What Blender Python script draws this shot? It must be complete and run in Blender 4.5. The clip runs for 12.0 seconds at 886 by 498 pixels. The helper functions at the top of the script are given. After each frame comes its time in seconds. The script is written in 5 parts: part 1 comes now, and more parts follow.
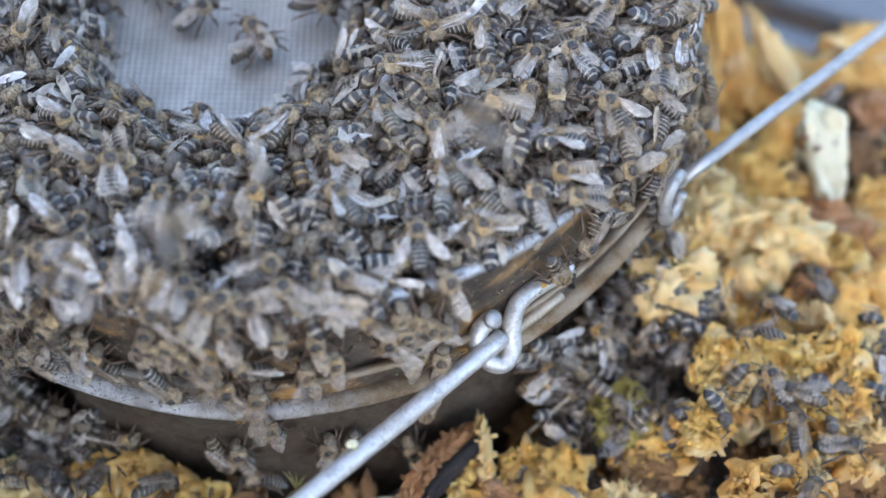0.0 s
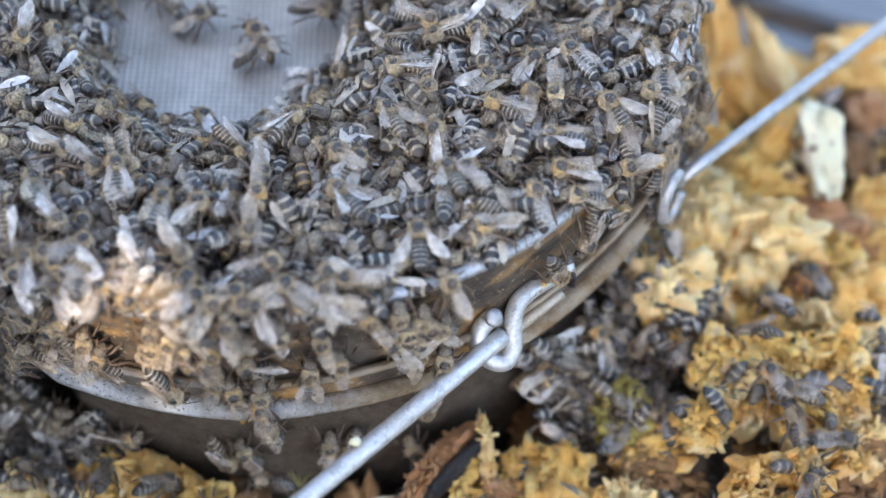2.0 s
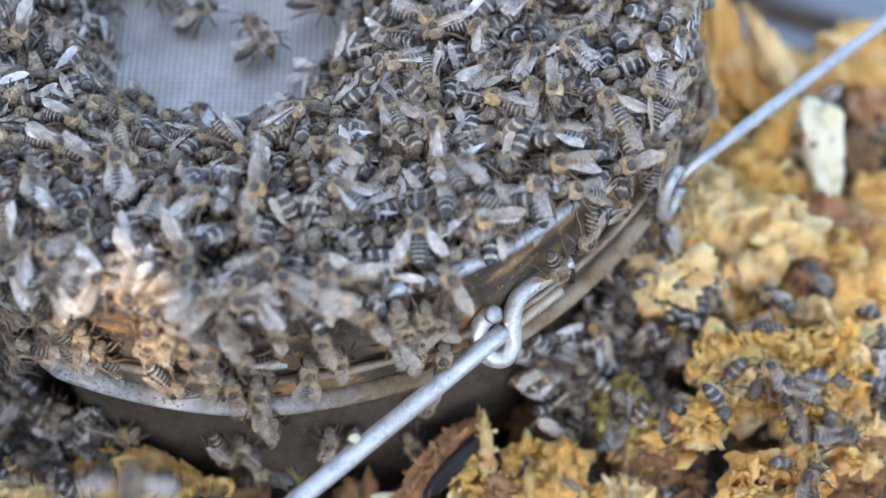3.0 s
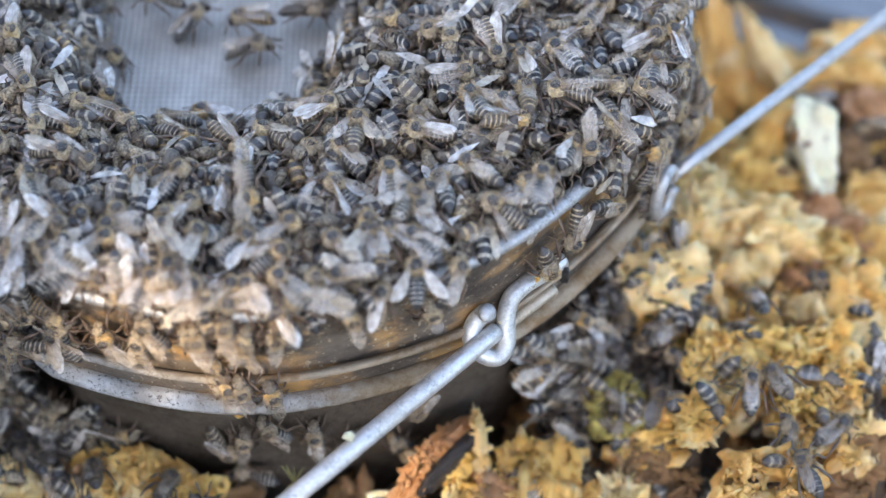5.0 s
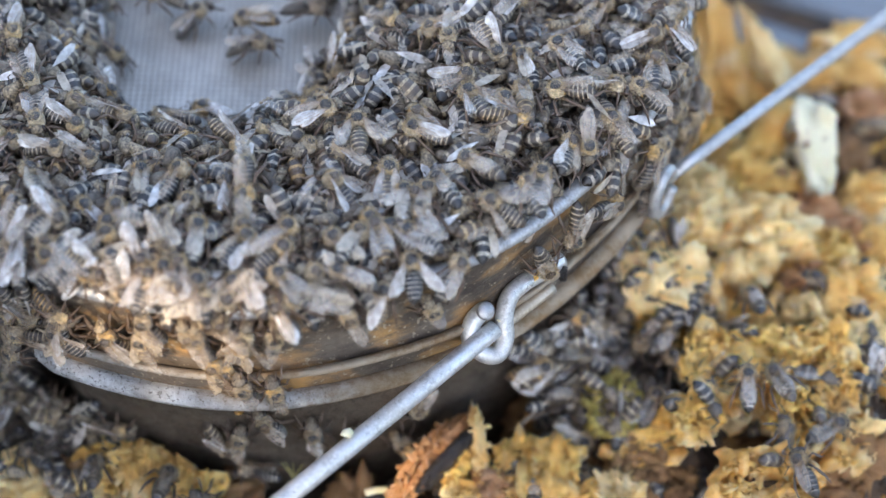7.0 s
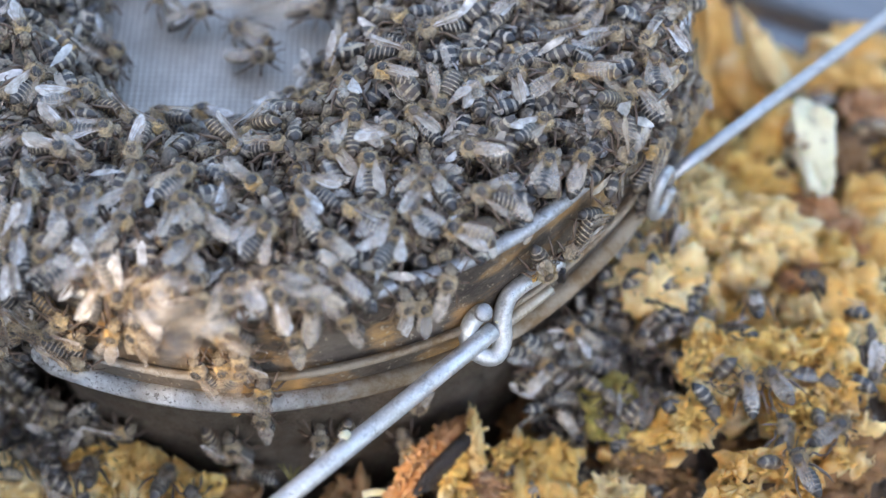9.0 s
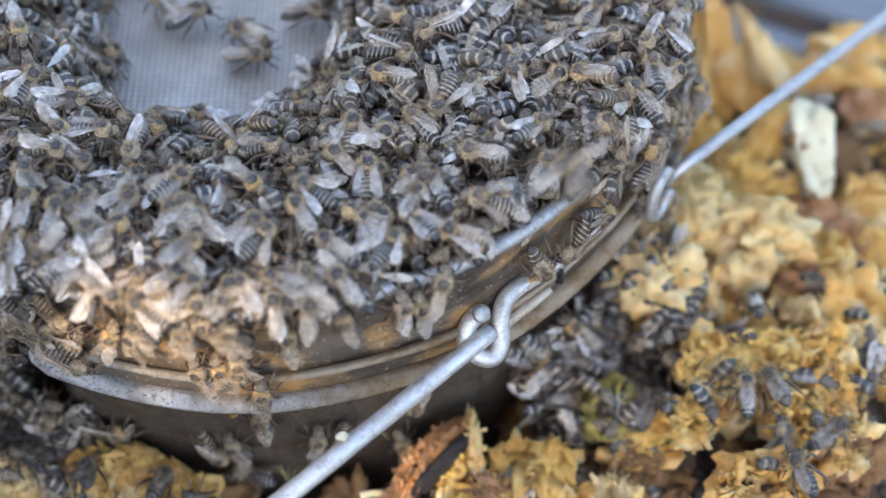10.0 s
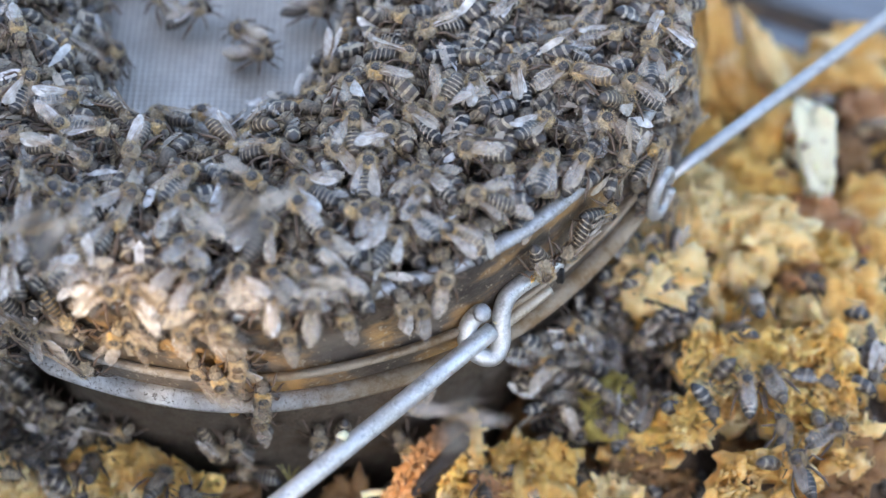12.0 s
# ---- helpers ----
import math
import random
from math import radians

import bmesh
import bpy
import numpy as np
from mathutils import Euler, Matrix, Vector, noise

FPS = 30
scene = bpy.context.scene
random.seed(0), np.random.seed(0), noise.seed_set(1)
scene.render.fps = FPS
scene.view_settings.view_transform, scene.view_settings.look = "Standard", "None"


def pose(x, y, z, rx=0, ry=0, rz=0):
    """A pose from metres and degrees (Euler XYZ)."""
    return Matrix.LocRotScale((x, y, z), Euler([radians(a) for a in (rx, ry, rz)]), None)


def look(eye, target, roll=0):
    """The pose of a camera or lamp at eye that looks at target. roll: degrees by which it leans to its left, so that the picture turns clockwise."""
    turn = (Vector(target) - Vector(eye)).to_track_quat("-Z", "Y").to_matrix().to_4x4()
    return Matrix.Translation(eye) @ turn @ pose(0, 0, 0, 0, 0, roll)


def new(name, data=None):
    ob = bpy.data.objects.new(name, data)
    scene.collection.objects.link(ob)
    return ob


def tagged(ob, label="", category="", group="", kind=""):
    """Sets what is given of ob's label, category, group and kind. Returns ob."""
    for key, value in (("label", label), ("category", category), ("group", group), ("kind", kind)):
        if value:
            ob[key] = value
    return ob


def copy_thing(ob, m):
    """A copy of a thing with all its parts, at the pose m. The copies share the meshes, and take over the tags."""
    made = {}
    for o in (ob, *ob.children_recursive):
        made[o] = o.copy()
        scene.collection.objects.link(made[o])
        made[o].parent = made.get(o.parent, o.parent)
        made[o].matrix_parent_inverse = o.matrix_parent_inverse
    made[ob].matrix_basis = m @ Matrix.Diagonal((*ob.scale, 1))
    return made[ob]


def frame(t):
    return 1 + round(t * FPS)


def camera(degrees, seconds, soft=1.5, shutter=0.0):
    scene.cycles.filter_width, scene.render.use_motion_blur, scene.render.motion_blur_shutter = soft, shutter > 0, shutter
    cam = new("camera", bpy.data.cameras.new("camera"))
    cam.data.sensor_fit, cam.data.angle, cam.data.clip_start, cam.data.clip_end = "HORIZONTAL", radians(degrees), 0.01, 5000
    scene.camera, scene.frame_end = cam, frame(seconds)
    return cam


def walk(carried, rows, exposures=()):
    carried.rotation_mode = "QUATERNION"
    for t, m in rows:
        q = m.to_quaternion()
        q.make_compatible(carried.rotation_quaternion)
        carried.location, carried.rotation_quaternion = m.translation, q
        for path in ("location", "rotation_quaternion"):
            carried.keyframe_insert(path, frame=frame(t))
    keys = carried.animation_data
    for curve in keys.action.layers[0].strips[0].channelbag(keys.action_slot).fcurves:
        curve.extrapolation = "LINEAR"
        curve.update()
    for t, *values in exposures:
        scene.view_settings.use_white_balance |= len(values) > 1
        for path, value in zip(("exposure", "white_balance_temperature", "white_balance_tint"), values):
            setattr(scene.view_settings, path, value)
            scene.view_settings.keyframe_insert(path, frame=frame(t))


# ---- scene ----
LENS = 30.0
EYE = (0.04629, -0.30440, 0.41844)
TILT = 55.0
PATH = [(0.0, -0.00350, 0.00482, -0.00300, -0.253, -0.147, 0.169),
        (0.5, -0.00252, 0.00389, -0.00314, 0.113, 0.034, 0.029),
        (1.0, -0.00282, 0.00141, -0.00110, 0.002, 0.124, -0.048),
        (1.5, -0.00355, -0.00098, -0.00036, -0.320, 0.348, -0.061),
        (2.0, -0.00411, 0.00033, -0.00178, -0.352, 0.285, -0.126),
        (2.5, -0.00431, 0.00057, -0.00104, -0.324, 0.147, -0.121),
        (3.0, -0.00379, 0.00088, -0.00180, -0.309, 0.092, -0.095),
        (5.0, -0.00261, -0.00008, -0.00051, -0.353, 0.059, -0.089),
        (5.5, -0.00118, 0.00149, 0.00071, -0.020, -0.194, -0.224),
        (6.0, -0.00129, -0.00034, -0.00043, -0.101, 0.030, -0.031),
        (6.5, -0.00230, 0.00062, -0.00028, -0.175, -0.121, 0.008),
        (7.0, -0.00122, -0.00134, 0.00128, -0.052, 0.000, -0.077),
        (9.0, -0.00103, -0.00101, 0.00015, -0.124, 0.105, 0.028),
        (9.5, 0.00009, 0.00005, -0.00001, -0.064, 0.026, -0.049),
        (10.0, -0.00017, -0.00006, -0.00005, -0.030, 0.040, -0.018),
        (10.5, 0.00000, 0.00000, 0.00000, 0.000, -0.000, -0.000),
        (11.0, -0.00020, 0.00025, -0.00075, 0.074, -0.061, -0.050),
        (11.5, -0.00007, -0.00029, -0.00041, 0.050, 0.071, -0.077),
        (12.0, 0.00047, -0.00033, 0.00002, 0.173, 0.044, -0.168)]
cam = camera(LENS, 12.0, soft=1.4, shutter=0.5)
cam.data.dof.use_dof = True
cam.data.dof.focus_distance = 0.386
cam.data.dof.aperture_fstop = 5.9


def eye_pose(dx, dy, dz, pan, tip, lean):
    return pose(EYE[0] + dx, EYE[1] + dy, EYE[2] + dz, 90 - TILT + tip, 0, pan) @ pose(0, 0, 0, 0, 0, lean)


walk(cam, [(t, eye_pose(*v)) for t, *v in PATH], exposures=[(0.0, 2.74, 6360, 10), (1.0, 2.77, 6360, 10), (5.5, 2.73, 6360, 10), (7.0, 2.66, 6360, 10), (12.0, 2.66, 6360, 10)])

# ---- light ----
SUN_AZ, SUN_EL = 212.0, 44.0          # degrees; azimuth counted from +y clockwise
sun_way = Vector((math.sin(radians(SUN_AZ)) * math.cos(radians(SUN_EL)),
                  math.cos(radians(SUN_AZ)) * math.cos(radians(SUN_EL)), math.sin(radians(SUN_EL))))
world = bpy.data.worlds.new("sky")
scene.world = world
world.use_nodes = True
sky = world.node_tree.nodes.new("ShaderNodeTexSky")
sky.sky_type, sky.sun_disc = "NISHITA", False
sky.sun_elevation, sky.sun_rotation = radians(SUN_EL), radians(SUN_AZ)
sky.air_density, sky.dust_density, sky.ozone_density = 1.0, 3.0, 1.0
back = world.node_tree.nodes["Background"]
back.inputs["Strength"].default_value = 0.13
world.node_tree.links.new(sky.outputs[0], back.inputs["Color"])
sun = new("sun", bpy.data.lights.new("sun", "SUN"))
sun.data.energy, sun.data.angle, sun.data.color = 1.0, radians(0.6), (1.0, 0.80, 0.56)
sun.matrix_world = look(sun_way * 5, (0, 0, 0))

SPOT = Vector((-0.0160, -0.1080, 0.1065))      # where the sun gets through to the bees
SPOT_LOW = Vector((0.0405, -0.1080, 0.045))


def shade_board():
    """An unseen sheet, added to block the sun; its two gaps shape the sun patches."""
    far = 1.0
    turn = sun_way.to_track_quat("Z", "Y").to_matrix()
    c = Vector((0.05, -0.03, 0.08)) + sun_way * far
    holes = []
    for p, rx, ry, lean in ((SPOT, 0.025, 0.017, 0.6), (SPOT_LOW, 0.014, 0.010, 0.2)):
        q = turn.transposed() @ (p + sun_way * (c - p).dot(sun_way) - c)
        holes.append((q.x, q.y, rx, ry, lean))
    bm = bmesh.new()
    n, size = 220, 0.90
    g = [[bm.verts.new((size * (i / n - 0.5), size * (j / n - 0.5), 0)) for i in range(n + 1)] for j in range(n + 1)]
    for j in range(n):
        for i in range(n):
            x, y = size * ((i + 0.5) / n - 0.5), size * ((j + 0.5) / n - 0.5)
            inside = False
            for hx, hy, rx, ry, lean in holes:
                u, v = x - hx, y - hy
                u, v = u * math.cos(lean) + v * math.sin(lean), -u * math.sin(lean) + v * math.cos(lean)
                inside |= math.hypot(u / rx, v / ry) + 0.5 * noise.noise(Vector((x * 60, y * 60, 0))) + 0.9 * noise.noise(Vector((x * 140, y * 140, 3))) < 0.9
            if not inside:
                bm.faces.new((g[j][i], g[j][i + 1], g[j + 1][i + 1], g[j + 1][i]))
    loose = [v for v in bm.verts if not v.link_faces]
    bmesh.ops.delete(bm, geom=loose, context="VERTS")
    ob = part("awning", bm, PLANK, smooth=False)
    tagged(ob, "unseen plain grey sheet added to block the sun", "awning", kind="structure")
    ob.matrix_basis = Matrix.Translation(c) @ turn.to_4x4()
    # Added flaps, also unseen, that open and close the gaps over time.
    flaps = []
    for hx, hy, rx, ry, lean in holes:
        bm = bmesh.new()
        bmesh.ops.create_circle(bm, cap_ends=True, segments=14, radius=0.05)
        for v in bm.verts:
            v.co *= 1 + 0.2 * noise.noise(v.co * 40)
        f = part("awning_flap", bm, PLANK, smooth=False)
        tagged(f, "unseen flap added to cover a gap in the shade sheet", "awning flap", "awning flaps")
        flaps.append((f, Matrix.Translation(c) @ turn.to_4x4() @ pose(hx, hy, 0.004)))
    return flaps


# ---- materials ----


class Mix:
    """A small writer of node materials."""

    def __init__(self, name, rough=0.6, metal=0.0):
        self.m = bpy.data.materials.new(name)
        self.m.use_nodes = True
        self.t = self.m.node_tree
        self.b = self.t.nodes["Principled BSDF"]
        self.b.inputs["Roughness"].default_value = rough
        self.b.inputs["Metallic"].default_value = metal
        self.co = self.node("ShaderNodeTexCoord").outputs["Object"]

    def node(self, kind, **inputs):
        n = self.t.nodes.new(kind)
        for k, v in inputs.items():
            self.put(n.inputs[k.replace("_", " ")], v)
        return n

    def put(self, socket, v):
        if isinstance(v, bpy.types.NodeSocket):
            self.t.links.new(v, socket)
        else:
            socket.default_value = v

    def noise(self, scale, detail=4.0, rough=0.6, co=None):
        n = self.node("ShaderNodeTexNoise", Vector=co or self.co, Scale=scale, Detail=detail, Roughness=rough)
        return n.outputs["Fac"]

    def cells(self, scale, co=None):
        return self.node("ShaderNodeTexVoronoi", Vector=co or self.co, Scale=scale).outputs["Distance"]

    def ramp(self, fac, *stops):
        n = self.node("ShaderNodeValToRGB", Fac=fac)
        e = n.color_ramp.elements
        while len(e) < len(stops):
            e.new(0.5)
        for el, (p, c) in zip(e, stops):
            el.position = p
            el.color = (*c, 1) if isinstance(c, tuple) else (c, c, c, 1)
        return n.outputs["Color"]

    def blend(self, fac, a, b, how="MIX"):
        n = self.t.nodes.new("ShaderNodeMix")
        n.data_type, n.blend_type = "RGBA", how
        self.put(n.inputs[0], fac)
        for s, v in ((n.inputs[6], a), (n.inputs[7], b)):
            self.put(s, (*v, 1) if isinstance(v, tuple) else v)
        return n.outputs[2]

    def chance(self):
        return self.node("ShaderNodeObjectInfo").outputs["Random"]

    def island(self):
        return self.node("ShaderNodeNewGeometry").outputs["Random Per Island"]

    def lot(self):
        """A chance of its own for each thing and each loose piece of it."""
        a = self.node("ShaderNodeMath")
        a.operation = "MULTIPLY_ADD"
        self.put(a.inputs[0], self.chance())
        a.inputs[1].default_value = 7.31
        self.put(a.inputs[2], self.island())
        f = self.node("ShaderNodeMath")
        f.operation = "FRACT"
        self.put(f.inputs[0], a.outputs[0])
        return f.outputs[0]

    def bump(self, height, dist, strength=1.0):
        n = self.node("ShaderNodeBump", Height=height, Distance=dist, Strength=strength)
        self.put(self.b.inputs["Normal"], n.outputs[0])

    def set(self, **kw):
        for k, v in kw.items():
            s = self.b.inputs[k.replace("_", " ")]
            self.put(s, (*v, 1) if isinstance(v, tuple) and len(v) == 3 and s.type == "RGBA" else v)
        return self.m


def bee_materials(dim=0.0):
    """Fuzz, dark shell, pale band, wing, vein, leg and eye; a share above 0 puts shade into the colours and adds a wet
    gloss.
    """
    def darken(c, k=1.0):
        return tuple(v * (1 - dim * k) + d * dim * k for v, d in zip(c, (0.030, 0.030, 0.034)))

    tail = "_dim" if dim else ""
    m = Mix("bee_fuzz" + tail, 0.85 - 0.4 * dim)
    c = m.ramp(m.lot(), (0.0, darken((0.32, 0.23, 0.13))), (0.3, darken((0.66, 0.50, 0.28))), (0.55, darken((0.50, 0.38, 0.24))), (0.75, darken((0.82, 0.63, 0.34))), (0.9, darken((0.70, 0.46, 0.18))), (1.0, darken((0.72, 0.42, 0.11))))
    n = m.noise(1300, 3)
    m.set(Base_Color=m.blend(m.ramp(n, (0.38, 0.0), (0.62, 1.0)), m.blend(0.6, c, (0.03, 0.022, 0.016)), c), Sheen_Weight=0.4 * (1 - dim))
    m.bump(m.noise(2500, 3), 0.0004)
    fuzz = m.m
    m = Mix("bee_dark_shell" + tail, 0.3)
    c = m.ramp(m.lot(), (0.0, (0.018, 0.016, 0.016)), (0.45, (0.035, 0.027, 0.022)), (0.8, (0.07, 0.048, 0.032)), (1.0, (0.13, 0.08, 0.04)))
    m.set(Base_Color=m.blend(m.ramp(m.noise(700), (0.35, 0.0), (0.7, 0.8)), c, (0.012, 0.010, 0.010)), Specular_IOR_Level=0.65,
          Roughness=m.ramp(m.noise(500, 4), (0.3, 0.22), (0.7, 0.48)))
    m.bump(m.noise(2200, 3), 0.00025)
    dark = m.m
    m = Mix("bee_pale_band" + tail, 0.7)
    c = m.ramp(m.lot(), (0.0, darken((0.50, 0.45, 0.36))), (0.4, darken((0.30, 0.25, 0.19))), (0.75, darken((0.42, 0.35, 0.25))), (0.93, darken((0.48, 0.37, 0.22))), (1.0, darken((0.50, 0.31, 0.12))))
    m.set(Base_Color=m.blend(m.ramp(m.noise(1900, 3), (0.4, 0.0), (0.6, 1.0)), m.blend(0.6, c, (0.04, 0.03, 0.02)), c))
    pale = m.m
    m = Mix("bee_wing" + tail, 0.3)
    n = m.noise(420, 4)
    c = m.ramp(m.lot(), (0.0, darken((0.80, 0.75, 0.68), 0.6)), (0.25, darken((0.62, 0.53, 0.43), 0.6)), (0.5, darken((0.58, 0.45, 0.30), 0.6)), (0.7, darken((0.92, 0.89, 0.84), 0.6)), (0.85, darken((0.66, 0.51, 0.32), 0.6)), (1.0, darken((0.74, 0.65, 0.51), 0.6)))
    m.set(Base_Color=m.blend(m.ramp(n, (0.35, 0.0), (0.7, 0.75)), c, darken((0.26, 0.20, 0.15))), Specular_IOR_Level=0.75,
          Alpha=m.blend(1.0, m.ramp(m.noise(260, 3), (0.3, 0.42 - 0.2 * dim), (0.7, 0.92 - 0.35 * dim)), m.ramp(m.lot(), (0.0, 0.34), (0.3, 0.70), (0.5, 0.40), (0.7, 1.0), (0.85, 0.58), (1.0, 0.9)), "MULTIPLY"))
    m.bump(m.noise(800, 4), 0.0004)
    wing = m.m
    m = Mix("bee_vein" + tail, 0.5)
    m.set(Base_Color=m.blend(m.noise(800), (0.26, 0.17, 0.10), (0.15, 0.09, 0.05)))
    vein = m.m
    m = Mix("bee_leg" + tail, 0.45)
    m.set(Base_Color=m.blend(m.noise(700), darken((0.16, 0.10, 0.06)), darken((0.05, 0.032, 0.02))))
    leg = m.m
    m = Mix("bee_eye" + tail, 0.2)
    m.set(Base_Color=m.blend(m.noise(400), (0.02, 0.013, 0.01), (0.045, 0.028, 0.02)))
    eye = m.m
    m = Mix("bee_face" + tail, 0.7)
    m.set(Base_Color=m.blend(m.ramp(m.noise(1500, 3), (0.36, 0.0), (0.66, 1.0)), darken((0.07, 0.055, 0.04)), m.ramp(m.lot(), (0.0, darken((0.15, 0.12, 0.09))), (0.6, darken((0.32, 0.25, 0.16))), (1.0, darken((0.46, 0.34, 0.19))))))
    face = m.m
    return fuzz, dark, pale, wing, vein, leg, eye, face


PLAIN_BEE = bee_materials()
# Darker copy with shade put into the colours, for bees low among the combs.
SHADED_BEE = bee_materials(0.38)


def steel(name, tint, stain, amount, rough, grit=0.5):
    m = Mix(name, rough, 0.8)
    big = m.ramp(m.noise(26, 7, 0.7), (0.5 - amount * 0.35, 0.0), (0.75 - amount * 0.3, 1.0))
    fine = m.noise(420, 5, 0.7)
    c = m.blend(big, tint, stain)
    c = m.blend(m.ramp(fine, (0.50, 0.0), (0.66, 0.25 + grit)), c, tuple(v * 0.3 for v in stain))
    c = m.blend(m.ramp(m.noise(1500, 3), (0.45, 0.0), (0.7, grit)), c, tuple(min(1, v * 1.5) for v in tint))
    m.set(Base_Color=c, Roughness=m.ramp(m.noise(160, 4), (0.3, rough * 0.7), (0.7, min(1, rough * 1.5))),
          Metallic=m.ramp(big, (0.0, 0.8), (1.0, 0.25)))
    m.bump(m.noise(300, 6, 0.6), 0.0003 + 0.0007 * grit, 0.7)
    return m.m




def wall_material():
    """Tin dulled grey-brown, run with honey: gold smears, dark streaks along the wall and black specks."""
    m = Mix("stained_tin", 0.5, 0.4)
    along = m.node("ShaderNodeMapping", Vector=m.co, Scale=(1.0, 1.0, 2.0)).outputs[0]
    c = m.ramp(m.noise(38, 6, 0.65, along), (0.30, (0.06, 0.046, 0.036)), (0.48, (0.125, 0.098, 0.073)), (0.62, (0.20, 0.16, 0.12)), (0.75, (0.09, 0.064, 0.045)))
    gold = m.ramp(m.noise(52, 5, 0.6, m.node("ShaderNodeMapping", Vector=along, Location=(4.0, 2.0, 7.0)).outputs[0]), (0.48, 0.0), (0.63, 0.85))
    c = m.blend(gold, c, (0.46, 0.25, 0.075))
    c = m.blend(m.ramp(m.noise(150, 6, 0.7, along), (0.54, 0.0), (0.68, 0.5)), c, (0.05, 0.036, 0.026))
    c = m.blend(m.ramp(m.noise(700, 3), (0.60, 0.0), (0.68, 0.7)), c, (0.50, 0.42, 0.30))
    m.set(Base_Color=c, Roughness=m.ramp(m.noise(160, 4), (0.3, 0.32), (0.7, 0.7)), Metallic=m.ramp(gold, (0.0, 0.45), (0.75, 0.0)))
    m.bump(m.noise(260, 6, 0.65), 0.0007, 0.8)
    return m.m


STEEL_WALL = wall_material()
STEEL_BEAD = steel("worn_galvanised_tin", (0.54, 0.55, 0.56), (0.22, 0.195, 0.16), 0.45, 0.45, 0.3)
STEEL_WIRE = steel("zinc_wire", (0.62, 0.615, 0.60), (0.40, 0.375, 0.33), 0.45, 0.36, 0.25)
STEEL_FAR = steel("greyed_zinc_wire", (0.46, 0.46, 0.455), (0.33, 0.315, 0.29), 0.45, 0.42, 0.2)
STEEL_DULL = steel("dull_wire", (0.50, 0.44, 0.35), (0.33, 0.25, 0.16), 0.4, 0.45, 0.2)
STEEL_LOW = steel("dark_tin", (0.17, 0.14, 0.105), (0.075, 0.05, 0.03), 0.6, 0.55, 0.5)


def bead_material(name, start, worn=1.0):
    """The rim's tin, scuffed bright on one side and browned by honey on the other."""
    m = Mix(name, 0.45, 0.7)
    side = m.node("ShaderNodeSeparateXYZ", Vector=m.co).outputs["X"]
    shift = m.node("ShaderNodeMath")
    shift.operation = "MULTIPLY_ADD"
    m.put(shift.inputs[0], m.noise(60, 5))
    shift.inputs[1].default_value = 0.09
    m.put(shift.inputs[2], side)
    brown = m.ramp(shift.outputs[0], (start, 0.0), (start + 0.04, 1.0))
    patch = m.ramp(m.noise(75, 7, 0.72), (0.44, 0.0), (0.6, 1.0))
    c = m.blend(patch, (0.66 * worn, 0.66 * worn, 0.64 * worn), (0.36 * worn, 0.34 * worn, 0.31 * worn))
    c = m.blend(m.ramp(m.noise(900, 4, 0.7), (0.54, 0.0), (0.64, 0.8)), c, (0.09, 0.075, 0.06))
    c = m.blend(brown, c, m.blend(patch, (0.34, 0.27, 0.19), (0.20, 0.125, 0.06)))
    m.set(Base_Color=c, Metallic=m.ramp(brown, (0.0, 0.4), (1.0, 0.0)), Roughness=m.blend(brown, m.ramp(m.noise(200, 4), (0.3, 0.35), (0.7, 0.6)), (0.8, 0.8, 0.8)), Specular_IOR_Level=0.25)
    m.bump(m.noise(220, 7, 0.75), 0.0014, 0.9)
    return m.m


BEAD_TIN = bead_material("worn_bead_tin", 0.032)
BEAD_RIDGE = bead_material("worn_ridge_tin", 0.012, 0.55)


def gauze_material():
    m = Mix("fine_steel_gauze", 0.55, 0.55)
    w1 = m.node("ShaderNodeTexWave", Vector=m.co, Scale=190.0, Distortion=0.3, Detail=1.0)
    w2 = m.node("ShaderNodeTexWave", Vector=m.co, Scale=190.0, Distortion=0.3, Detail=1.0)
    w2.bands_direction = "Y"
    w = m.blend(0.35, w1.outputs["Color"], w2.outputs["Color"])
    c = m.blend(m.ramp(m.noise(60, 6, 0.65), (0.38, 0.0), (0.62, 1.0)), (0.57, 0.515, 0.44), (0.40, 0.36, 0.30))
    m.set(Base_Color=m.blend(w, m.blend(0.4, c, (0.08, 0.08, 0.085)), c))
    m.bump(w, 0.0003, 0.7)
    return m.m


GAUZE = gauze_material()


def wax(name, a, b, c, rough=0.62, warm=0.0):
    m = Mix(name, rough)
    n1, n2 = m.noise(110, 6, 0.66), m.noise(520, 5, 0.7)
    col = m.ramp(n1, (0.32, a), (0.52, b), (0.72, c))
    col = m.blend(m.ramp(n2, (0.25, 0.7), (0.46, 0.0)), col, tuple(v * 0.55 for v in c))
    if warm:
        col = m.blend(m.ramp(m.noise(48, 4, 0.6), (0.48, 0.0), (0.64, warm)), col, (0.74, 0.37, 0.09))
        col = m.blend(m.ramp(m.noise(75, 5, 0.6, m.node("ShaderNodeMapping", Vector=m.co, Location=(3.0, 5.0, 1.0)).outputs[0]), (0.50, 0.0), (0.63, 0.8)), col, (0.94, 0.82, 0.50))
    col = m.blend(0.28, col, m.ramp(m.chance(), (0.0, a), (0.5, b), (1.0, c)))
    m.set(Base_Color=col, Subsurface_Weight=0.12, Subsurface_Scale=0.004, Specular_IOR_Level=0.35)
    m.b.inputs["Subsurface Radius"].default_value = (1.0, 0.55, 0.2)
    m.bump(m.noise(330, 7, 0.75), 0.0022, 0.9)
    return m.m


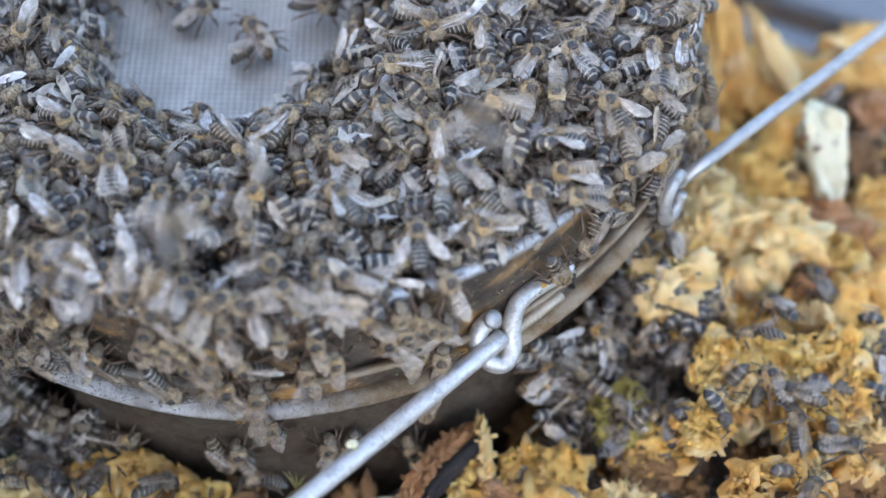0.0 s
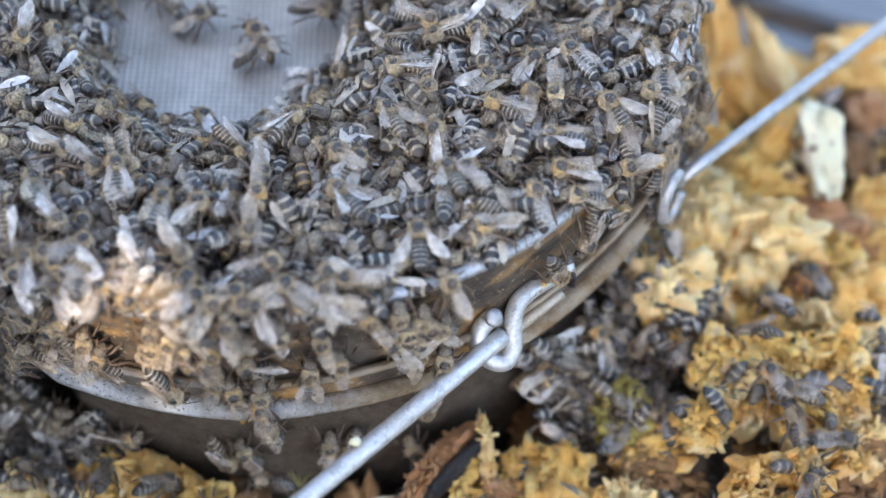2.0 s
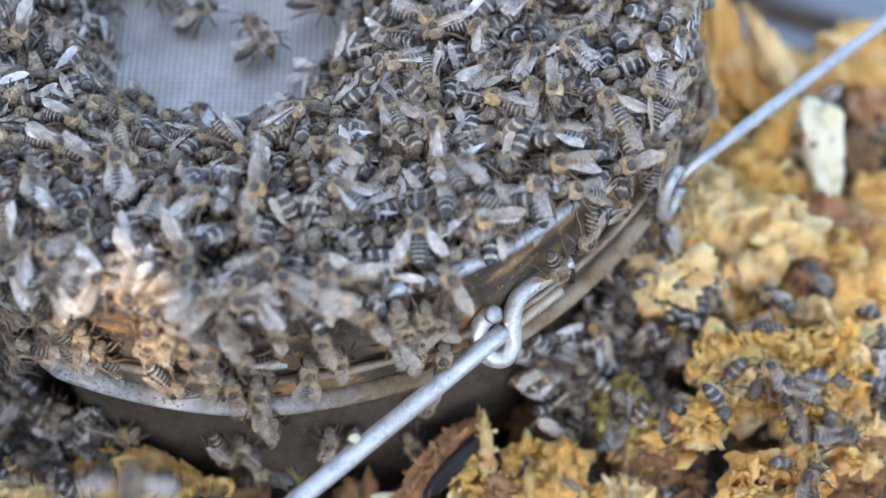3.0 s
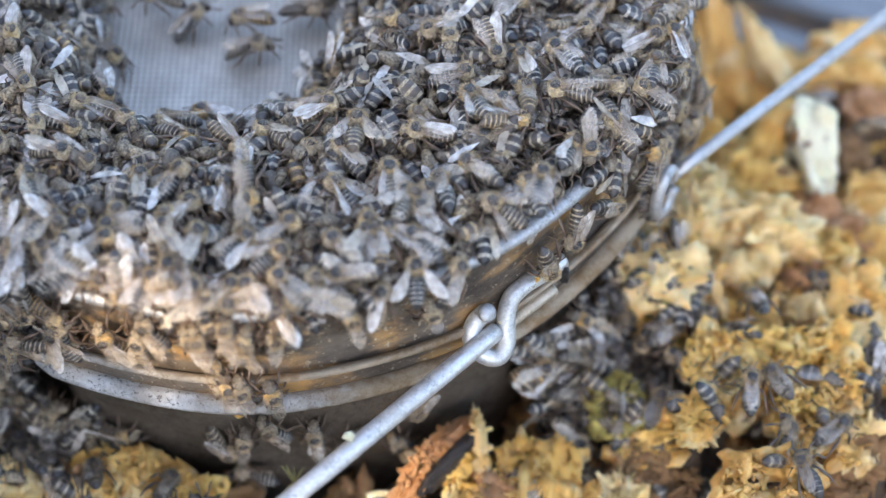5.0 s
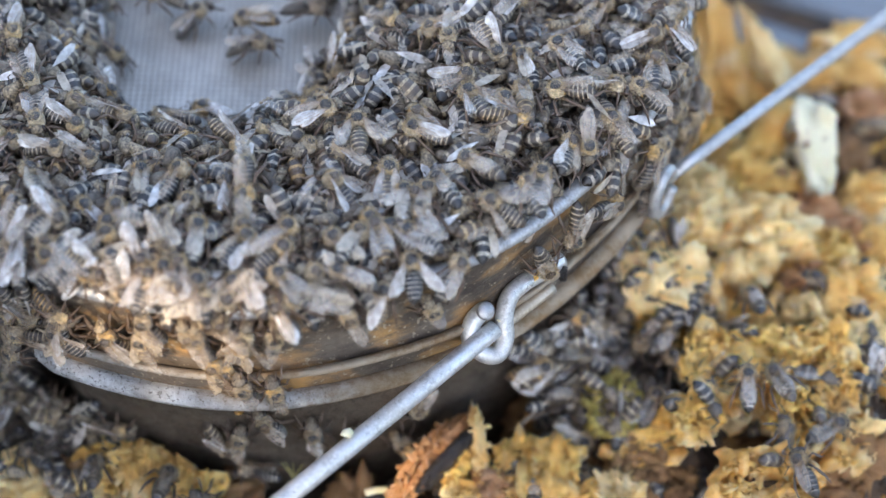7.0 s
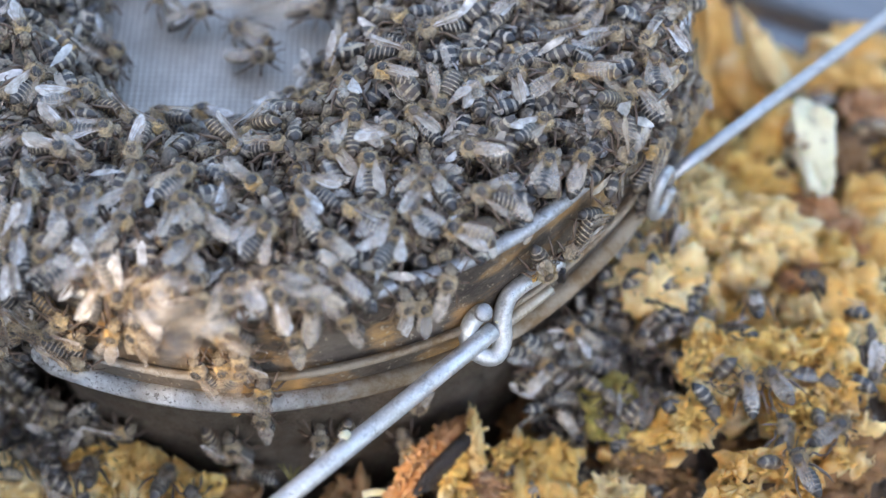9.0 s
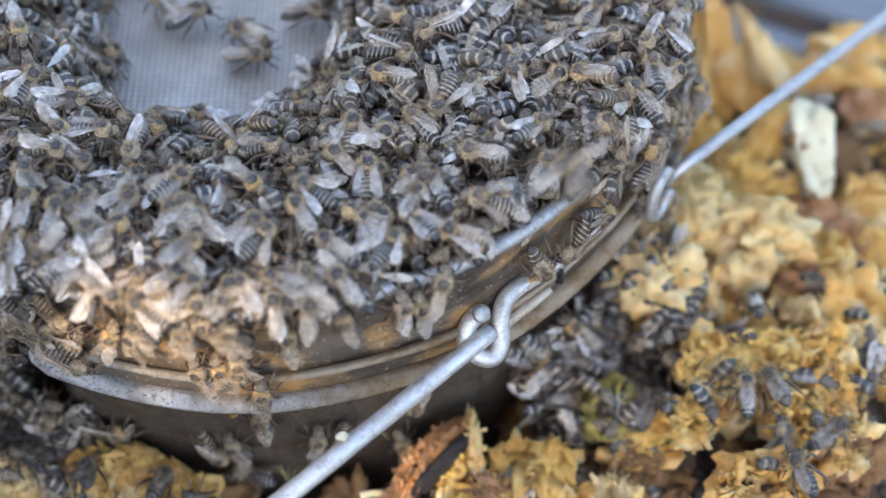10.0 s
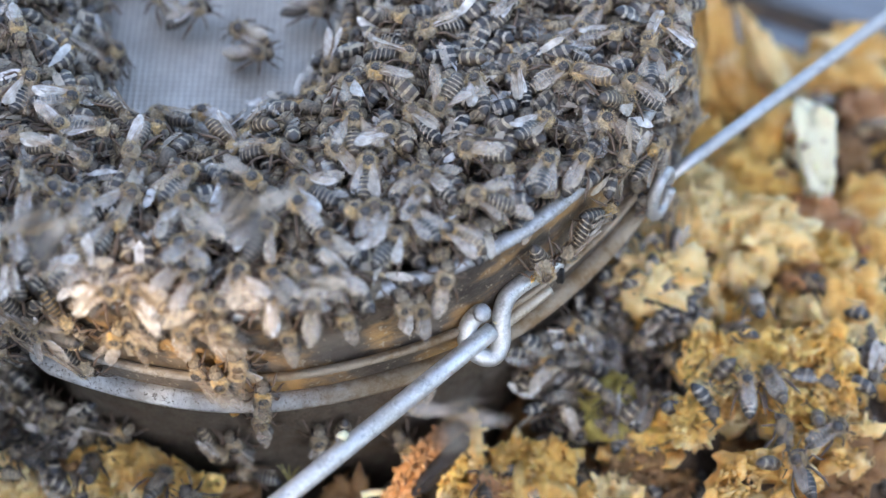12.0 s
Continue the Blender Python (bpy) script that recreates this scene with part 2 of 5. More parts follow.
WAX_YELLOW = wax("yellow_wax", (0.95, 0.65, 0.21), (0.92, 0.53, 0.13), (0.80, 0.38, 0.075), 0.4, 0.5)
WAX_ORANGE = wax("orange_wax", (0.88, 0.58, 0.20), (0.82, 0.44, 0.11), (0.60, 0.28, 0.07), 0.5, 0.4)
WAX_PALE = wax("pale_wax", (0.98, 0.77, 0.42), (0.97, 0.66, 0.27), (0.92, 0.52, 0.16), 0.5, 0.6)
WAX_WHITE = wax("white_wax", (0.95, 0.88, 0.64), (0.93, 0.83, 0.54), (0.82, 0.66, 0.36))
WAX_RUST = wax("rust_comb", (0.66, 0.42, 0.25), (0.58, 0.28, 0.11), (0.34, 0.15, 0.07))
WAX_BLACK = wax("black_comb", (0.05, 0.045, 0.045), (0.03, 0.026, 0.025), (0.015, 0.013, 0.012), 0.35)
MOSS = wax("dry_moss", (0.36, 0.31, 0.11), (0.25, 0.20, 0.08), (0.12, 0.09, 0.04), 0.7)
WAX_OLIVE = wax("olive_comb", (0.60, 0.50, 0.16), (0.46, 0.36, 0.09), (0.24, 0.17, 0.05))
WAX_BROWN = wax("brown_comb", (0.46, 0.27, 0.11), (0.31, 0.165, 0.07), (0.15, 0.08, 0.04))


def debris_material():
    m = Mix("wax_crumbs", 0.7)
    n = m.noise(55, 5, 0.6)
    c = m.ramp(n, (0.28, (0.03, 0.022, 0.018)), (0.48, (0.10, 0.06, 0.032)), (0.62, (0.27, 0.15, 0.05)), (0.8, (0.44, 0.27, 0.08)))
    c = m.blend(m.ramp(m.cells(240), (0.1, 0.0), (0.5, 0.55)), c, (0.05, 0.035, 0.025))
    m.set(Base_Color=c)
    m.bump(m.noise(300, 6, 0.7), 0.002)
    return m.m


DEBRIS = debris_material()


def crumb_material():
    m = Mix("loose_crumbs", 0.6)
    m.set(Base_Color=m.ramp(m.island(), (0.0, (0.06, 0.035, 0.02)), (0.3, (0.34, 0.17, 0.05)), (0.6, (0.62, 0.36, 0.07)), (0.85, (0.72, 0.50, 0.16)), (1.0, (0.75, 0.66, 0.45))))
    m.bump(m.noise(900, 3), 0.0003)
    return m.m


CRUMB = crumb_material()


def plank_material():
    m = Mix("weathered_grey_board", 0.75)
    mp = m.node("ShaderNodeMapping", Vector=m.co, Scale=(3.0, 60.0, 60.0)).outputs[0]
    g = m.noise(6, 6, 0.65, mp)
    c = m.ramp(g, (0.3, (0.12, 0.125, 0.13)), (0.55, (0.19, 0.20, 0.205)), (0.75, (0.27, 0.28, 0.285)))
    m.set(Base_Color=m.blend(m.ramp(m.noise(9, 4), (0.4, 0.0), (0.7, 0.5)), c, (0.15, 0.16, 0.175)))
    m.bump(g, 0.0008)
    return m.m


PLANK = plank_material()

# ---- mesh helpers ----


def part(name, bm, materials, parent=None, label="", smooth=True):
    me = bpy.data.meshes.new(name)
    bm.to_mesh(me)
    bm.free()
    for m in materials if isinstance(materials, (list, tuple)) else [materials]:
        me.materials.append(m)
    if smooth:
        me.polygons.foreach_set("use_smooth", [True] * len(me.polygons))
    ob = new(name, me)
    ob.parent = parent
    return tagged(ob, label)


def loft(bm, rings, close=True, index=None):
    """Skin rings of equal length; index gives each band's material."""
    made = [[bm.verts.new(p) for p in r] for r in rings]
    n = len(made[0])
    for k in range(len(made) - 1):
        for i in range(n):
            f = bm.faces.new((made[k][i], made[k][(i + 1) % n], made[k + 1][(i + 1) % n], made[k + 1][i]))
            if index:
                f.material_index = index[k]
    if close:
        a = bm.faces.new(made[0][::-1])
        b = bm.faces.new(made[-1])
        if index:
            a.material_index, b.material_index = index[0], index[-1]
    return made


def body(bm, stations, seg=12, index=None):
    """An upright-symmetric body along y: stations (y, half width, half height, z)."""
    rings = []
    for y, w, h, z in stations:
        rings.append([Vector((w * math.cos(a), y, z + h * math.sin(a))) for a in (math.tau * i / seg for i in range(seg))])
    return loft(bm, rings, True, index)


def tube(bm, pts, radii, seg=8, close=True):
    pts = [Vector(p) for p in pts]
    if not isinstance(radii, (list, tuple)):
        radii = [radii] * len(pts)
    rings, side = [], None
    for i, p in enumerate(pts):
        d = (pts[min(i + 1, len(pts) - 1)] - pts[max(i - 1, 0)]).normalized()
        if side is None:
            side = d.orthogonal().normalized()
        side = (side - d * side.dot(d)).normalized()
        up = d.cross(side)
        rings.append([p + radii[i] * (side * math.cos(a) + up * math.sin(a)) for a in (math.tau * k / seg for k in range(seg))])
    return loft(bm, rings, close)


def glide(ctrl, n=8):
    """Points of a smooth curve through the given ones."""
    c = [Vector(p) for p in ctrl]
    c = [2 * c[0] - c[1]] + c + [2 * c[-1] - c[-2]]
    out = []
    for i in range(1, len(c) - 2):
        for k in range(n):
            u = k / n
            out.append(0.5 * ((2 * c[i]) + (c[i + 1] - c[i - 1]) * u + (2 * c[i - 1] - 5 * c[i] + 4 * c[i + 1] - c[i + 2]) * u * u
                              + (3 * c[i] - c[i - 1] - 3 * c[i + 1] + c[i + 2]) * u ** 3))
    return out + [c[-2]]


def hairs(bm, rng, count, centre, radii, length, index=0, lean=(0, -0.4, 0.1)):
    """Fine single hairs standing out of an ellipsoid."""
    for _ in range(count):
        n = Vector((rng.gauss(0, 1), rng.gauss(0, 1), rng.gauss(0.3, 1))).normalized()
        p = Vector(centre) + Vector((n.x * radii[0], n.y * radii[1], n.z * radii[2])) * 0.97
        d = (n + Vector(lean) * 0.8 + Vector((rng.uniform(-.4, .4), rng.uniform(-.4, .4), rng.uniform(-.4, .4)))).normalized()
        s = n.orthogonal().normalized() * 0.00008
        tip = p + d * length * rng.uniform(0.6, 1.2)
        f = bm.faces.new([bm.verts.new(p - s), bm.verts.new(p + s), bm.verts.new(tip)])
        f.material_index = index


def smooth01(x):
    x = min(1.0, max(0.0, x))
    return x * x * (3 - 2 * x)


def wobble(x, y, z, scale):
    return noise.noise(Vector((x * scale, y * scale, z * scale)))


# ---- ground ----


def ground():
    bm = bmesh.new()
    bmesh.ops.create_grid(bm, x_segments=4, y_segments=4, size=60)
    bmesh.ops.translate(bm, verts=bm.verts, vec=(0, 0, -0.03))
    tagged(part("ground", bm, PLANK), "grey weathered timber floor reaching away", "ground", kind="structure")
    deck = tagged(new("pavement"), "grey weathered board deck with dark gaps", "decking", kind="structure")
    y = -0.7295
    rng = random.Random(5)
    for i in range(14):
        w = 0.109
        bm = bmesh.new()
        bmesh.ops.create_cube(bm, size=1)
        bmesh.ops.scale(bm, verts=bm.verts, vec=(2.4, w, 0.028))
        bmesh.ops.bevel(bm, geom=bm.edges[:], offset=0.002, segments=1, affect="EDGES")
        p = part("plank", bm, PLANK, deck, smooth=False)
        p.matrix_basis = pose(rng.uniform(-.1, .1), y + w / 2, -0.014 + rng.uniform(-.001, .001), 0, 0, rng.uniform(-.2, .2))
        y += w + 0.011
    deck.matrix_basis = pose(0.1, 0.0, 0, 0, 0, -24)


ground()


def sky_blockers():
    """Two unseen plain boards, added to block sky light from the left and the front."""
    bm = bmesh.new()
    bmesh.ops.create_cube(bm, size=1)
    bmesh.ops.scale(bm, verts=bm.verts, vec=(0.02, 0.42, 0.16))
    bmesh.ops.bevel(bm, geom=bm.edges[:], offset=0.002, segments=2, affect="EDGES")
    w = part("wall_west", bm, PLANK, smooth=False)
    w.matrix_basis = pose(-0.155, -0.11, 0.080, 0, 0, 4)
    tagged(w, "unseen grey weathered board added to block sky light from the left", "wall", kind="structure")
    bm = bmesh.new()
    bmesh.ops.create_cube(bm, size=1)
    bmesh.ops.scale(bm, verts=bm.verts, vec=(1.2, 0.03, 0.20))
    bmesh.ops.bevel(bm, geom=bm.edges[:], offset=0.003, segments=2, affect="EDGES")
    w = part("wall_south", bm, PLANK, smooth=False)
    w.matrix_basis = pose(0.05, -0.80, 0.10, 0, 0, 0)
    tagged(w, "unseen grey weathered board added to block sky light from the front", "wall", kind="structure")


sky_blockers()

# ---- strainer ----
BEAD_Z, BEAD_R = 0.080, 0.113
WALL_R, RIM_Z, GAUZE_Z = 0.1080, 0.1140, 0.0985


def spin(bm, profile, seg=144, dent=None, index=None):
    rings = []
    for r, z in profile:
        ring = []
        for i in range(seg):
            a = math.tau * i / seg
            k = dent(a, z) if dent else 0.0
            ring.append(Vector(((r + k) * math.cos(a), (r + k) * math.sin(a), z)))
        rings.append(ring)
    return loft(bm, rings, False, index)


def dented(a, z):
    """The tin is a little out of round, and bent in at one place."""
    d = 0.0006 * math.sin(3 * a + 1.0) + 0.0003 * math.sin(11 * a)
    b = (math.degrees(a) - 236 + 180) % 360 - 180
    return d - 0.007 * smooth01(1 - abs(b) / 9.0)


def bead_loop(r, z, k):
    return [((r + k * math.cos(t)), z + k * math.sin(t)) for t in (math.tau * i / 12 for i in range(13))]


def strainer():
    s = tagged(new("honey_strainer"), "stained round tin honey strainer with gauze covered in bees", "strainer")
    bm = bmesh.new()
    spin(bm, [(0.1075, BEAD_Z + 0.008), (0.1100, BEAD_Z + 0.0115), (0.1115, BEAD_Z + 0.0125), (0.1120, BEAD_Z + 0.0110),
              (0.1112, BEAD_Z + 0.0095), (0.1085, BEAD_Z + 0.0085)], dent=dented)
    part("ridge", bm, BEAD_RIDGE, s, "scuffed raised tin ridge, browned on one side")
    bm = bmesh.new()
    w = WALL_R
    spin(bm, [(w + 0.0015, BEAD_Z + 0.002), (w + 0.001, BEAD_Z + 0.010), (w, BEAD_Z + 0.0125), (w - 0.0004, BEAD_Z + 0.020), (w, RIM_Z - 0.002),
              (w + 0.0010, RIM_Z), (w, RIM_Z + 0.0010), (w - 0.0014, RIM_Z + 0.0002), (w - 0.0012, RIM_Z - 0.004), (w - 0.0012, GAUZE_Z - 0.003)], dent=dented)
    part("wall", bm, STEEL_WALL, s, "honey-stained tin wall")
    bm = bmesh.new()
    spin(bm, [(w + 0.0006, RIM_Z - 0.0012), (w + 0.0020, RIM_Z + 0.0002), (w + 0.0014, RIM_Z + 0.0018), (w - 0.0004, RIM_Z + 0.0022), (w - 0.0018, RIM_Z + 0.0012)], dent=dented)
    part("rim", bm, STEEL_BEAD, s, "bright worn tin rim")
    bm = bmesh.new()
    spin(bm, bead_loop(BEAD_R - 0.0022, BEAD_Z, 0.0025), dent=dented)
    part("bead", bm, BEAD_TIN, s, "scuffed pale rolled tin bead")
    bm = bmesh.new()
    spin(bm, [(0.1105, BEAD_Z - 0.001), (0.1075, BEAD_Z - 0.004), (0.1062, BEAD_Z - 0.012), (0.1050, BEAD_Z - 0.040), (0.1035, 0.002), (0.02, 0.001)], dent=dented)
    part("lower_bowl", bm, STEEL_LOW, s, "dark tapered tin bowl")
    # Black block in place of a hole: the shade inside is put into its colour.
    bm = bmesh.new()
    bmesh.ops.create_cube(bm, size=1)
    bmesh.ops.scale(bm, verts=bm.verts, vec=(0.0040, 0.0018, 0.0056))
    bmesh.ops.bevel(bm, geom=bm.edges[:], offset=0.0006, segments=2, affect="EDGES")
    slot = part("slot", bm, WAX_BLACK, s, "black block standing in for the dark hole where the wire enters")
    slot.matrix_basis = pose(0.0735, -0.0825, 0.0915, 0, 0, -48.5)
    bm = bmesh.new()
    rings = []
    for k in range(1, 15):
        r = (w - 0.0012) * k / 14
        rings.append([Vector((r * math.cos(a), r * math.sin(a), GAUZE_Z - 0.0025 * (1 - (k / 14) ** 2) + 0.0007 * wobble(r * math.cos(a), r * math.sin(a), 0, 40)))
                      for a in (math.tau * i / 72 for i in range(72))])
    made = loft(bm, rings, False)
    bm.faces.new(made[0][::-1])
    part("gauze", bm, GAUZE, s, "fine grey woven wire gauze")
    return s


def wire(name, pts, r, mat, parent, label, n=8):
    bm = bmesh.new()
    tube(bm, glide(pts, n) if len(pts) > 2 else pts, r, 14)
    return part(name, bm, mat, parent, label)


def arms():
    """The support wires that slide through the strainer's wall."""
    a = tagged(new("support_wire"), "bright zinc wire arm hooked to the strainer wall", "wire arm")
    wire("rod", [(-0.0050, -0.1562, 0.090), (0.0115, -0.1408, 0.0900), (0.0350, -0.1190, 0.0902), (0.0575, -0.0981, 0.0905)], 0.0023, STEEL_WIRE, a, "straight zinc rod")
    wire("inner_rod", [(0.0550, -0.1000, 0.0886), (0.0620, -0.0943, 0.0894), (0.0716, -0.0864, 0.0904)], 0.0014, STEEL_DULL, a, "dull thin rod")
    wire("hook", [(0.0735, -0.0805, 0.0935), (0.0690, -0.0845, 0.0945), (0.0640, -0.0885, 0.0950), (0.0608, -0.0920, 0.0945), (0.0597, -0.0957, 0.0920), (0.0598, -0.0995, 0.0880),
                  (0.0580, -0.1024, 0.0860), (0.0546, -0.1024, 0.0865), (0.0517, -0.1004, 0.0890), (0.0521, -0.0976, 0.0922), (0.0543, -0.0958, 0.0942), (0.0552, -0.0968, 0.0962)],
         0.0022, STEEL_WIRE, a, "bent zinc wire hook", 6)
    bm = bmesh.new()
    bmesh.ops.create_cone(bm, cap_ends=True, segments=16, radius1=0.0023, radius2=0.0019, depth=0.0010)
    cut = part("cut_end", bm, STEEL_BEAD, a, "pale filed wire end")
    cut.matrix_basis = look((0.0553, -0.0971, 0.0968), (0.0546, -0.0962, 0.0948))
    b = tagged(new("support_wire"), "bright zinc wire arm reaching over the combs", "wire arm")
    wire("rod", [(0.1030, -0.0520, 0.0900), (0.1630, -0.0002, 0.0900), (0.2400, 0.0662, 0.0900)], 0.0017, STEEL_FAR, b, "straight zinc rod")
    pts = []
    for i in range(15):
        t = math.tau * i / 14 * 0.93
        pts.append((0.0998 + 0.0026 * math.cos(t) + 0.001 * i / 14, -0.0572 + 0.0042 * math.cos(t), 0.0895 + 0.0070 * math.sin(t)))
    wire("ring", pts, 0.0016, STEEL_FAR, b, "closed wire eye", 3)


FLAPS = shade_board()
strainer()
arms()

